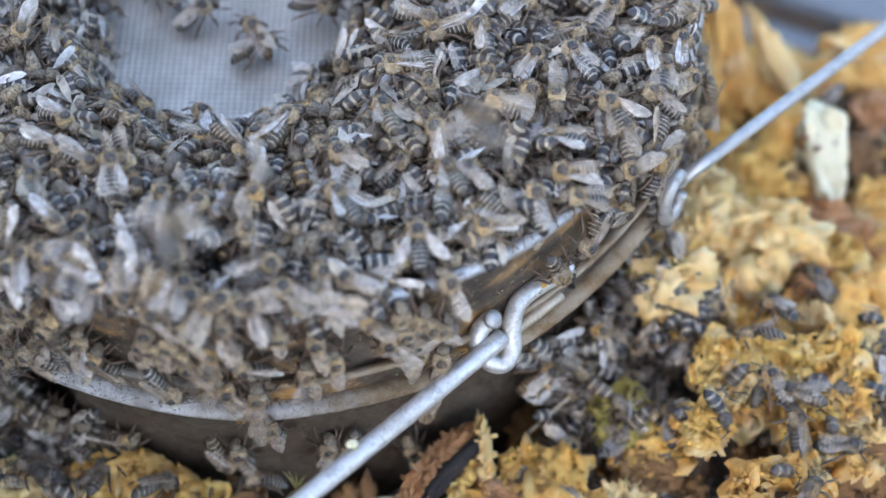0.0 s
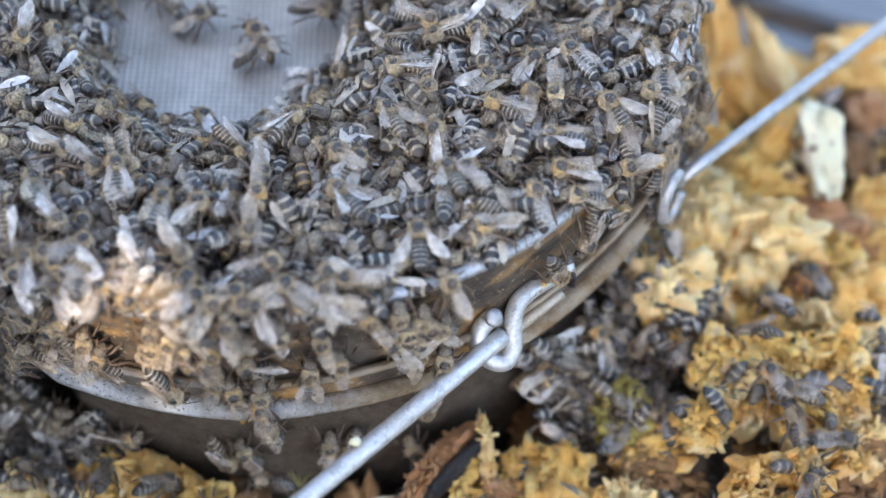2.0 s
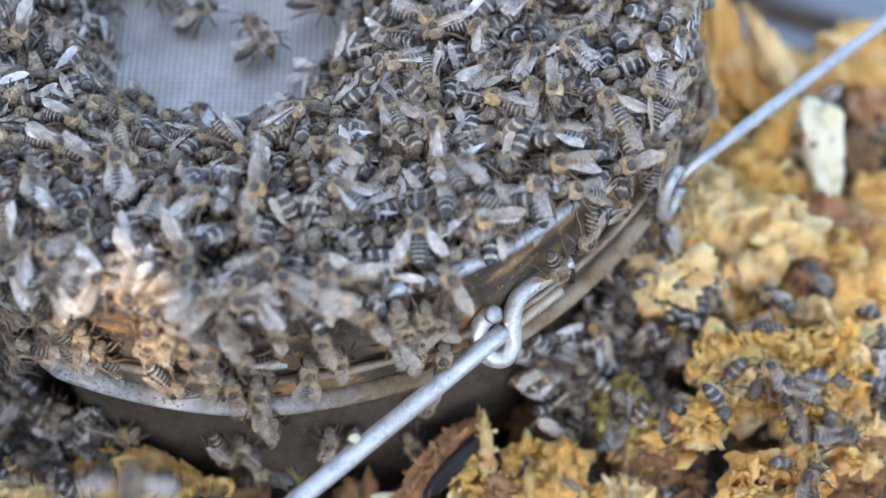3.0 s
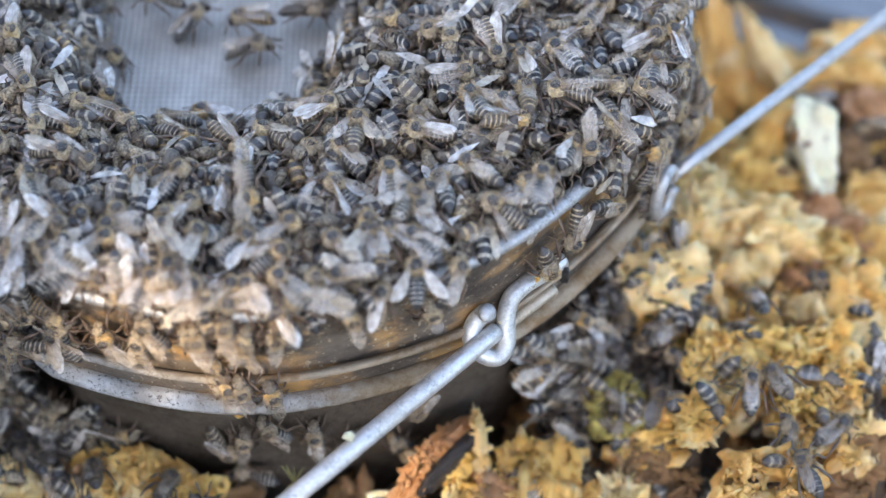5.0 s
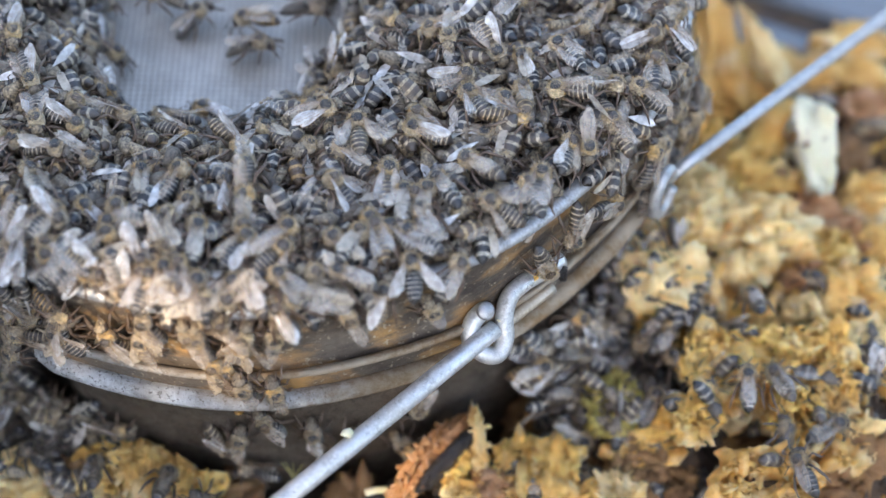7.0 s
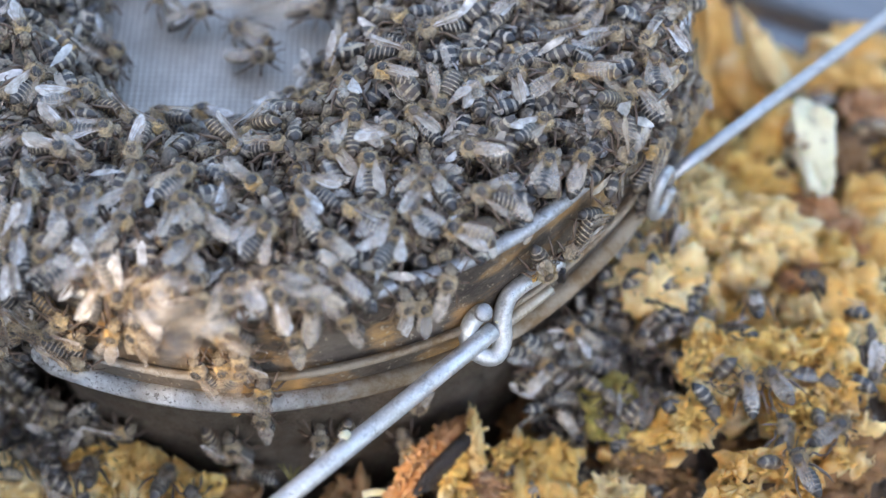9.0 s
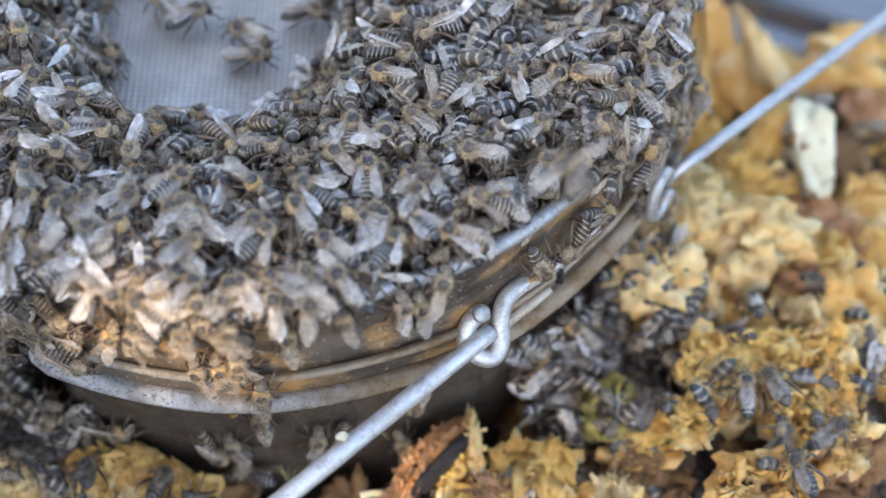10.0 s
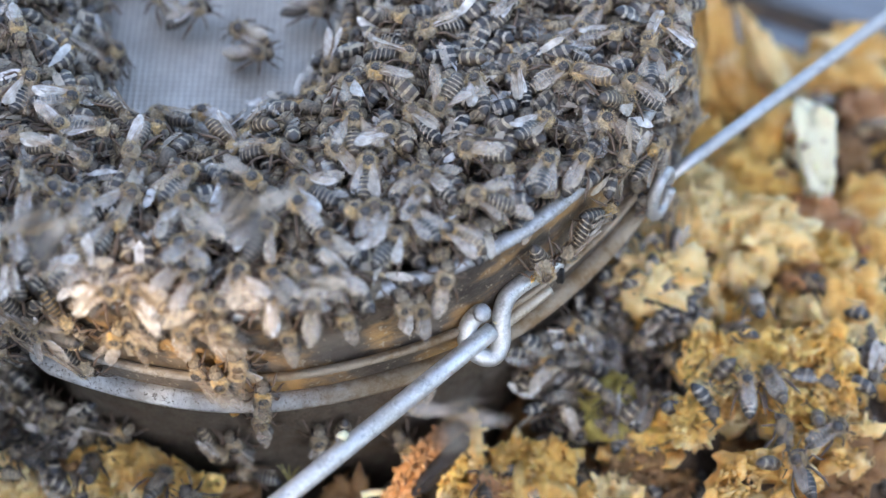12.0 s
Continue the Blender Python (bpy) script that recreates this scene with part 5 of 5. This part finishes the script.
    settled(0, W(-101.0, 0.1033, 0), W(-96.2, 0.1088, 15), W(-95.4, 0.1120, 5))
    settled(2, W(-96.7, 0.1054, 10), W(-89.0, 0.1098, -10), W(-91.1, 0.1120, 25))
    settled(4, W(-93.6, 0.1063, -15), W(-93.3, 0.0972, 20), W(-89.8, 0.0958, -30))
    settled(3, W(-89.0, 0.0932, 0), W(-91.0, 0.0925, 10), W(-94.4, 0.0953, 20))
    settled(1, W(-110.0, 0.1000, 0), W(-112.4, 0.0969, -15), W(-110.3, 0.0998, -35))
    settled(0, W(-81.7, 0.1089, 10), W(-86.3, 0.1100, -10), W(-84.0, 0.1100, 5))


settled_bees()


def free(x, y, z, gap=0.0048):
    p = Vector((x, y, z))
    return all((p - q).length > gap for q in TAKEN)


def heap_bees():
    rng = random.Random(33)
    spots, tries = [], 0
    while len(spots) < 115 and tries < 60000:
        tries += 1
        x, y = rng.uniform(-0.112, 0.112), rng.uniform(-0.112, 0.045)
        if math.hypot(x, y) > (0.1065 if x > 0.085 else 0.1085) or bare(x, y) or rim_gap(x, y) or x < -0.088 + 0.25 * max(0, -y - 0.06):
            continue
        if any((x - a) ** 2 + (y - b) ** 2 < 0.0064 ** 2 for a, b in spots) or not free(x, y, heap(x, y)):
            continue
        spots.append((x, y))
        h = rng.uniform(0, 360)
        k = rng.choices(range(6), (4, 3, 1.2, 3, 3, 3))[0]
        lift, pitch, roll = rng.uniform(-0.0025, 0.0008), rng.gauss(0, 22), rng.gauss(0, 24)
        b = add_bee(k, on_heap(x, y, h, lift, pitch, roll))
        busy = rng.random() < 0.5
        MOVES.append((b, "heap", (x, y, h, lift, pitch, roll), rng.uniform(0.001, 0.006) if busy else 0.0, rng.randrange(10 ** 6)))


def wall_bees():
    rng = random.Random(12)
    for i in range(30):
        if i > 25:
            deg, z = rng.uniform(-130, -104), rng.uniform(BEAD_Z + 0.012, RIM_Z - 0.004)
        elif i < 16:
            deg, z = rng.uniform(-140, -90), rng.uniform(BEAD_Z + 0.010, RIM_Z)
        else:
            deg, z = rng.uniform(-36, -6), rng.uniform(BEAD_Z + 0.004, RIM_Z - 0.008)
        h = rng.gauss(0, 40) + (180 if rng.random() < 0.2 else 0)
        a = (deg, z, h, rng.uniform(-0.001, 0.001), rng.gauss(0, 10), rng.gauss(0, 10))
        b = add_bee(rng.randrange(6), on_wall(*a), "worker honey bee clinging to the tin wall")
        MOVES.append((b, "wall", a, rng.uniform(0, 3), rng.randrange(10 ** 6)))


def wax_bees():
    rng = random.Random(4)
    n = 0
    while n < 10:
        x, y = rng.uniform(-0.10, 0.22), rng.uniform(-0.15, -0.03)
        r = math.hypot(x, y)
        if r < 0.117 or r > 0.19 or (x > 0.12 and y > -0.05):
            continue
        n += 1
        a = (x, y, rng.uniform(0, 360), rng.uniform(0.003, 0.012), rng.gauss(0, 15), rng.gauss(0, 15))
        b = add_bee(rng.choice((7, 8)), on_wax(*a), "dark worker honey bee crawling over broken comb", "bees on the combs")
        MOVES.append((b, "wax", a, rng.uniform(0, 0.006), rng.randrange(10 ** 6)))


def skirt(rng, spans):
    """A place in the bees that lean in a slope against the bowl."""
    a = radians(rng.uniform(*rng.choice(spans)))
    r = rng.uniform(0.106, 0.133 if -1.08 < a < -0.62 else 0.128)
    z = (0.057 if a > -1.6 else 0.047) - (r - 0.107) * 1.3 + rng.uniform(-0.006, 0.002)
    z = max(z, mound(r * math.cos(a), r * math.sin(a)) + rng.uniform(0.0, 0.005))
    return Vector((r * math.cos(a), r * math.sin(a), z)), Vector((math.cos(a), math.sin(a), 0.8))


def skirt_bees():
    rng = random.Random(44)
    for i in range(36):
        p, n = skirt(rng, ((-54, -30), (-146, -113), (-50, -30)))
        m = stand(p + n.normalized() * 0.004, n, rng.uniform(0, 360), rng.gauss(0, 15), rng.gauss(0, 18))
        b = add_bee(rng.choice((7, 0, 1, 3)), m, "dark worker honey bee clambering beside the bowl", "bees on the combs")
        m2 = m @ pose(rng.uniform(-.003, .003), rng.uniform(-.001, .006), 0, 0, 0, rng.uniform(-30, 30))
        m3 = m2 @ pose(rng.uniform(-.002, .002), rng.uniform(-.002, .005), 0, 0, 0, rng.uniform(-30, 30))
        MOVES.append((b, "settled", (m, m2, m3), 0.0, rng.randrange(10 ** 6)))


def bunch_bees():
    """A dark bunch that hangs from the wall down over the bead."""
    rng = random.Random(47)
    for i in range(15):
        deg, z = rng.uniform(-150, -122), rng.uniform(0.046, 0.098)
        m = on_wall(deg, z, rng.gauss(0, 50) + (180 if rng.random() < 0.3 else 0), 0.005 if z > 0.07 else -0.001, rng.gauss(0, 14), rng.gauss(0, 16))
        b = add_bee(rng.choice((7, 8, 0, 1, 4)), m, "dark worker honey bee in a bunch over the bead")
        m2 = m @ pose(rng.uniform(-.002, .002), rng.uniform(-.004, .004), 0, 0, 0, rng.uniform(-30, 30))
        m3 = m2 @ pose(rng.uniform(-.002, .002), rng.uniform(-.004, .004), 0, 0, 0, rng.uniform(-30, 30))
        MOVES.append((b, "settled", (m, m2, m3), 0.0, rng.randrange(10 ** 6)))


def bowl_bees():
    """Bees on the dark bowl below the bead."""
    rng = random.Random(45)
    for deg, z, h in ((-108.8, 0.0508, -60), (-88.9, 0.0688, 10), (-93.0, 0.0550, 20), (-82.0, 0.0562, -10), (-79.1, 0.0511, 170), (-70.9, 0.0445, 15), (-69.1, 0.0627, 160), (-95.3, 0.0485, -150)):
        m = on_wall(deg, z, h, -0.0050 - 0.04 * (0.07 - z))
        b = add_bee(rng.randrange(6), m, "worker honey bee climbing the dark tin bowl")
        m2 = on_wall(deg + rng.uniform(-2, 2), z + rng.uniform(-.003, .003), h + rng.uniform(-30, 30), -0.0050 - 0.04 * (0.07 - z))
        MOVES.append((b, "settled", (m, m2, m), 0.0, rng.randrange(10 ** 6)))


def climbers():
    """Bees that hang on the wall at first and then climb in over the rim."""
    rng = random.Random(52)
    for i in range(20):
        deg = rng.uniform(-119, -66)
        z = rng.uniform(BEAD_Z + 0.012, RIM_Z - 0.002)
        h = rng.gauss(0, 35) + (180 if rng.random() < 0.25 else 0)
        a = on_wall(deg, z, h, 0.0008, rng.gauss(0, 8), rng.gauss(0, 12))
        r = rng.uniform(0.090, 0.103)
        d = radians(deg + rng.uniform(-4, 4))
        b = on_heap(r * math.cos(d), r * math.sin(d), rng.uniform(-60, 60), 0.0015, 0, rng.gauss(0, 12))
        c = on_heap((r - 0.004) * math.cos(d + 0.03), (r - 0.004) * math.sin(d + 0.03), rng.uniform(-60, 60), 0.0015, 0, rng.gauss(0, 12))
        bee = add_bee(rng.choice((0, 1, 3, 4, 5)), a, "worker honey bee clinging to the tin wall")
        MOVES.append((bee, "settled", (a, b, c), 0.0, rng.randrange(10 ** 6)))


def rim_bees():
    """Bees that straddle the rim."""
    rng = random.Random(57)
    for i in range(27):
        d = radians(-128 + 1.95 * i + rng.uniform(-1, 1))
        r = rng.uniform(0.1045, 0.1078)
        a = (r * math.cos(d), r * math.sin(d), rng.gauss(0, 110), 0.0012, rng.gauss(-8, 14), rng.gauss(0, 12))
        b = add_bee(rng.choice((0, 1, 3, 4, 5)), on_heap(*a), "worker honey bee straddling the tin rim")
        MOVES.append((b, "heap", a, rng.uniform(0, 0.002), rng.randrange(10 ** 6)))
    for i in range(9):
        d = radians(-36 + 5.4 * i + rng.uniform(-1, 1))
        r = rng.uniform(0.1035, 0.1058)
        a = (r * math.cos(d), r * math.sin(d), rng.gauss(30, 60), 0.0012, rng.gauss(0, 10), rng.gauss(0, 12))
        b = add_bee(rng.choice((0, 1, 3, 4, 5)), on_heap(*a), "worker honey bee straddling the tin rim")
        MOVES.append((b, "heap", a, rng.uniform(0, 0.002), rng.randrange(10 ** 6)))


climbers()
rim_bees()
COMB_RNG = random.Random(66)


def comb_bee(x, y, z, h):
    """A bee on the broken combs that shuffles a little from spell to spell."""
    rng = COMB_RNG
    n = Vector((rng.gauss(0, 0.25), rng.gauss(-0.3, 0.25), 1))
    a = stand((x, y, z - 0.0045), n, h, rng.uniform(-60, -15), rng.gauss(0, 20))
    b = a @ pose(rng.uniform(-.003, .003), rng.uniform(-.005, .005), 0, 0, 0, rng.uniform(-50, 50))
    c = a @ pose(rng.uniform(-.0005, .0005), rng.uniform(-.0005, .0005), 0)
    bee = add_bee(rng.choice((7, 8, 8, 0, 3)), b, "dark worker honey bee crawling over broken comb", "bees on the combs")
    MOVES.append((bee, "settled", (b, a, c), 0.0, rng.randrange(10 ** 6)))


def comb_bees():
    for row in ((0.126, -0.072, 0.063, 8), (0.119, -0.082, 0.062, 40), (0.143, -0.063, 0.060, 35), (0.121, -0.097, 0.067, -8), (0.129, -0.096, 0.067, 30),
                (0.127, -0.107, 0.064, -12), (0.133, -0.118, 0.065, 25), (0.104, -0.074, 0.057, 80), (0.099, -0.078, 0.055, 120), (0.109, -0.073, 0.057, 60),
                (0.104, -0.084, 0.055, 10), (0.101, -0.094, 0.053, -20), (0.154, -0.092, 0.061, 160), (0.154, -0.086, 0.061, 20),
                (0.143, -0.105, 0.060, -50), (0.160, -0.060, 0.057, 150), (0.170, -0.001, 0.047, 70), (0.152, 0.009, 0.051, 90),
                (0.0895, -0.0972, 0.048, -18), (0.0794, -0.0838, 0.056, -69), (0.0702, -0.1143, 0.046, -18), (0.0605, -0.1102, 0.044, 64), (0.0825, -0.1122, 0.044, 49),
                (-0.0413, -0.1126, 0.050, 20), (-0.0250, -0.1150, 0.049, -23), (-0.0555, -0.1082, 0.048, 39), (-0.0611, -0.1083, 0.048, 31), (-0.0061, -0.1116, 0.042, 56)):
        comb_bee(*row)


heap_bees()
wall_bees()
wax_bees()
comb_bees()
skirt_bees()
bunch_bees()
bowl_bees()


def bee_mass(name, count, seed, label, place, mats=PLAIN_BEE):
    """The uncountable bees underneath, joined."""
    rng = random.Random(seed)
    bm = bmesh.new()
    body(bm, [(-0.0020, .0008, .0008, .0030), (-0.0004, .0021, .0020, .0032), (0.0014, .0015, .0015, .0030), (0.0034, .0010, .0012, .0022)], 7, [2, 2, 2])
    st = [(-0.0021 - 0.0075 * t / 10, 0.0021 * w, 0.0019 * w, 0.0030 - 0.001 * (t / 10) ** 2) for t, w in zip(range(11), (.4, .75, .9, .98, 1, 1, .95, .88, .75, .5, .1))]
    body(bm, st, 7, [1 if i % 3 == 1 else 0 for i in range(10)])
    for s in (-1, 1):
        if s > 0:
            v = [bm.verts.new((s * p[0], p[1], p[2] + s * 0.0001)) for p in ((.0012, 0, .0048), (.0025, -.003, .0052), (.0031, -.0062, .0048), (.0029, -.0080, .0044), (.0021, -.0089, .0042), (.0012, -.0078, .0044), (.0006, -.0040, .0049))]
            bm.faces.new(v).material_index = 3
        for k in range(3):
            y = 0.001 - 0.0012 * k
            before = len(bm.faces)
            tube(bm, [(s * .0012, y, .0022), (s * .0034, y + .0008 - .001 * k, .0026), (s * .0046, y + .001 - .002 * k, .0004)], [.0002, .00022, .0001], 3)
            bm.faces.ensure_lookup_table()
            for f in bm.faces[before:]:
                f.material_index = 4
    bm.verts.index_update()
    co = np.array([v.co for v in bm.verts])
    fs = [[v.index for v in f.verts] for f in bm.faces]
    mi = [f.material_index for f in bm.faces]
    bm.free()
    verts, faces, slots = [], [], []
    for i in range(count):
        m = np.array(place(rng))
        b = len(co) * i
        verts.append(co @ m[:3, :3].T + m[:3, 3])
        faces += [[b + k for k in f] for f in fs]
        slots += mi
    me = bpy.data.meshes.new(name)
    me.from_pydata(np.concatenate(verts).tolist(), [], faces)
    for m in (mats[1], mats[2], mats[7], mats[3], mats[5]):
        me.materials.append(m)
    me.polygons.foreach_set("material_index", slots)
    me.polygons.foreach_set("use_smooth", [True] * len(me.polygons))
    tagged(new(name, me), label, "bees", kind="stuff")


def under_heap(rng):
    while True:
        x, y = rng.uniform(-0.112, 0.112), rng.uniform(-0.112, 0.07)
        if math.hypot(x, y) < (0.1035 if rim_gap(x * 1.02, y * 1.02) else 0.1062) and not bare(x, y, 1.2):
            break
    h = heap(x, y) - rng.uniform(0.0012, 0.0070)
    return stand((x, y, max(GAUZE_Z - 0.002, h)), heap_normal(x, y), rng.uniform(0, 360), rng.gauss(0, 26), rng.gauss(0, 30))


def under_side(rng):
    deg = rng.uniform(-33, -14) if rng.random() < 0.12 else rng.uniform(-160, -119)
    return on_wall(deg, rng.uniform(BEAD_Z - 0.002 if deg > -124 else 0.055, RIM_Z - 0.004), rng.gauss(0, 60), rng.uniform(-0.005, -0.001), rng.gauss(0, 20), rng.gauss(0, 25))


def under_skirt(rng, spans=((-51, -30),)):
    p, n = skirt(rng, spans)
    return stand(p, n, rng.uniform(0, 360), rng.gauss(0, 25), rng.gauss(0, 25))


def under_corner(rng):
    return under_skirt(rng, ((-150, -112),))


def under_wax(rng):
    while True:
        x, y = rng.uniform(-0.13, 0.24), rng.uniform(-0.17, -0.01)
        r = math.hypot(x, y)
        keep = smooth01((wobble(x, y, 30, 28) + 0.30) / 0.3) if x > 0 else 1
        if r > 0.112 and not (x > 0.11 and y > -0.055) and rng.random() < keep:
            break
    return on_wax(x, y, rng.uniform(0, 360), rng.uniform(-0.002, 0.005), rng.gauss(0, 25), rng.gauss(0, 25))


bee_mass("bee_mass", 260, 4, "brown bees hanging in a layer over the tin side", under_side, SHADED_BEE)
bee_mass("bee_mass", 2100, 3, "dense brown mass of bees underneath the others", under_heap)
bee_mass("bee_mass", 230, 16, "dark bees leaning in a slope against the bowl", under_skirt)
bee_mass("bee_mass", 280, 17, "brown bees heaped in the corner by the bowl", under_corner)
bee_mass("bee_mass", 420, 6, "dark bees swarming between the broken combs", under_wax, SHADED_BEE)


# ---- movement ----


def flying(points):
    """A bee on the wing, passing through the places at their times."""
    bee = add_bee(6, Matrix.Translation(points[0][1:]), "worker honey bee in flight with spread wings", "flying bees")
    MOVES.append((bee, "air", points, 0.0, len(MOVES)))


def flying_bees():
    flying([(0, 0.051, -0.072, 0.138), (0.6, 0.062, -0.010, 0.138), (2.2, 0.062, 0.000, 0.138), (2.5, 0.042, -0.086, 0.138), (3.0, 0.035, 0.000, 0.138), (5.2, 0.021, -0.010, 0.138), (5.5, 0.016, -0.078, 0.138), (5.9, -0.020, -0.010, 0.138), (6.2, -0.034, 0.000, 0.138), (6.5, 0.009, -0.087, 0.138), (6.9, 0.062, 0.000, 0.138), (8.8, 0.062, 0.000, 0.138), (9.2, -0.076, -0.072, 0.138), (9.5, -0.030, -0.084, 0.138), (9.9, -0.067, -0.087, 0.138), (11.6, -0.071, -0.095, 0.138), (12, -0.039, -0.102, 0.138)])
    flying([(0, -0.010, -0.101, 0.138), (0.5, -0.067, -0.087, 0.138), (1.3, -0.008, -0.168, 0.115), (1.6, 0.014, -0.144, 0.115), (2.1, 0.006, -0.142, 0.115), (2.5, 0.025, -0.123, 0.115), (2.9, 0.003, -0.168, 0.115), (3.1, -0.010, -0.136, 0.115), (3.4, -0.029, -0.174, 0.115), (5.1, 0.076, 0.000, 0.138), (5.5, 0.035, -0.079, 0.138), (6.0, 0.062, 0.000, 0.138), (8.4, 0.062, 0.000, 0.138), (8.7, -0.029, -0.174, 0.115), (9.0, -0.006, -0.126, 0.138), (9.5, 0.010, -0.109, 0.138), (10.0, -0.007, -0.174, 0.115), (11.2, -0.018, -0.174, 0.115), (11.5, -0.018, -0.122, 0.115), (12, 0.004, -0.098, 0.138)])
    flying([(0, 0.158, -0.116, 0.138), (2.2, 0.160, -0.102, 0.138), (2.5, 0.090, -0.101, 0.138), (2.9, 0.163, -0.087, 0.138), (9.1, 0.163, -0.087, 0.138), (9.5, 0.067, -0.108, 0.138), (10.0, 0.072, -0.086, 0.138), (10.5, 0.057, -0.114, 0.138), (11, 0.164, -0.116, 0.115), (11.6, 0.070, -0.180, 0.115), (12, 0.051, -0.135, 0.115)])


flying_bees()


def air_rows(points, seed):
    rng = random.Random(seed)
    rows = []
    for k, (t, *p) in enumerate(points):
        p = Vector(p)
        way = Vector((rng.gauss(0, 1), rng.gauss(0, 1), rng.gauss(0, 0.3))).normalized() * 0.022
        turn = pose(0, 0, 0, rng.uniform(10, 30), rng.uniform(-15, 15), rng.uniform(-40, 40))
        for d in (-0.1, 0.0, 0.1):
            if 0 <= t + d <= 12:
                rows.append((t + d, Matrix.Translation(p + way * d / 0.1) @ turn))
    if rows[-1][0] < 12:
        rows.append((12.0, rows[-1][1]))
    return rows


def settled_rows(spots, seed):
    rng = random.Random(seed)
    rows = []

    def shift(m, k=1.0):
        return m @ pose(rng.gauss(0, 0.0003) * k, rng.gauss(0, 0.0005) * k, rng.gauss(0, 0.0001), rng.gauss(0, 2) * k, rng.gauss(0, 2) * k, rng.gauss(0, 4) * k)

    spells = ((0.0, 1.5, 3.1), (4.9, 6.5, 7.1), (8.9, 10.5, 12.0))
    for i, (m, times) in enumerate(zip(spots, spells)):
        if i:
            last, first = rows[-1][1], m
            q0, q1 = last.to_quaternion(), m.to_quaternion()
            t0, t1 = rows[-1][0], times[0]
            for k in range(1, 5):
                u = smooth01(k / 5)
                g = q0.slerp(q1, u).to_matrix().to_4x4()
                g.translation = last.translation.lerp(m.translation, u) + Vector((0, 0, 0.001 * math.sin(math.pi * u)))
                rows.append((t0 + (t1 - t0) * k / 5, g))
        for t in times:
            rows.append((t, m if abs(t - (1.5, 6.5, 10.5)[i]) < 0.01 else shift(m)))
    return rows


def crawl(where, a, reach, seed):
    """Rows of a bee that shuffles about its place."""
    rng = random.Random(seed)
    x, y, h, lift, pitch, roll = a
    rows = []
    t = 0.0
    while True:
        t = min(t, 12.0)
        if where == "heap":
            rows.append((t, on_heap(x, y, h, lift, pitch, roll)))
        elif where == "wall":
            rows.append((t, on_wall(x, y, h, lift, pitch, roll)))
        else:
            rows.append((t, on_wax(x, y, h, lift, pitch, roll)))
        if t >= 12.0:
            return rows
        t += rng.uniform(1.2, 2.6)
        go = rng.uniform(-0.4, 1.0) * reach
        if where == "wall":
            x, y = x + 0.5 * go * math.sin(radians(-h)), y + 0.001 * go * math.cos(radians(h))
        else:
            x, y = x - go * math.sin(radians(h)), y + go * math.cos(radians(h))
        h += rng.gauss(0, 14 if reach > 0 else 3)
        pitch += rng.gauss(0, 2)
        roll += rng.gauss(0, 2)
        if where == "heap":
            r = math.hypot(x, y)
            if r > 0.1085:
                x, y, h = x * 0.1085 / r, y * 0.1085 / r, h + 35
            if bare(x, y):
                x, y = x * 1.15, y * 1.15
        if where == "wall":
            x, y = (min(-80, x) if x < -60 else max(-32, x)), min(RIM_Z, max(BEAD_Z + 0.008, y))


def flap_rows(m, over):
    """over: rows of seconds and how far the added flap is moved off its gap, 0 to 1."""
    return [(t, m @ pose(0.115 * k, 0.02 * k, 0, 0, 0, 10 * k)) for t, k in over]


def motions():
    walk(FLAPS[0][0], flap_rows(FLAPS[0][1], ((0, 0.03), (0.3, 0.12), (0.6, 1), (1.7, 1), (2.1, 0.34), (2.7, 0.26), (3.0, 0.45), (3.3, 1), (12, 1))))
    walk(FLAPS[1][0], flap_rows(FLAPS[1][1], ((0, 0), (3.2, 0.1), (4.6, 1), (12, 1))))
    for b, where, a, reach, seed in MOVES:
        if where == "settled":
            walk(b, settled_rows(a, seed))
        elif where == "air":
            walk(b, air_rows(a, seed))
        else:
            walk(b, crawl(where, a, reach, seed))


motions()
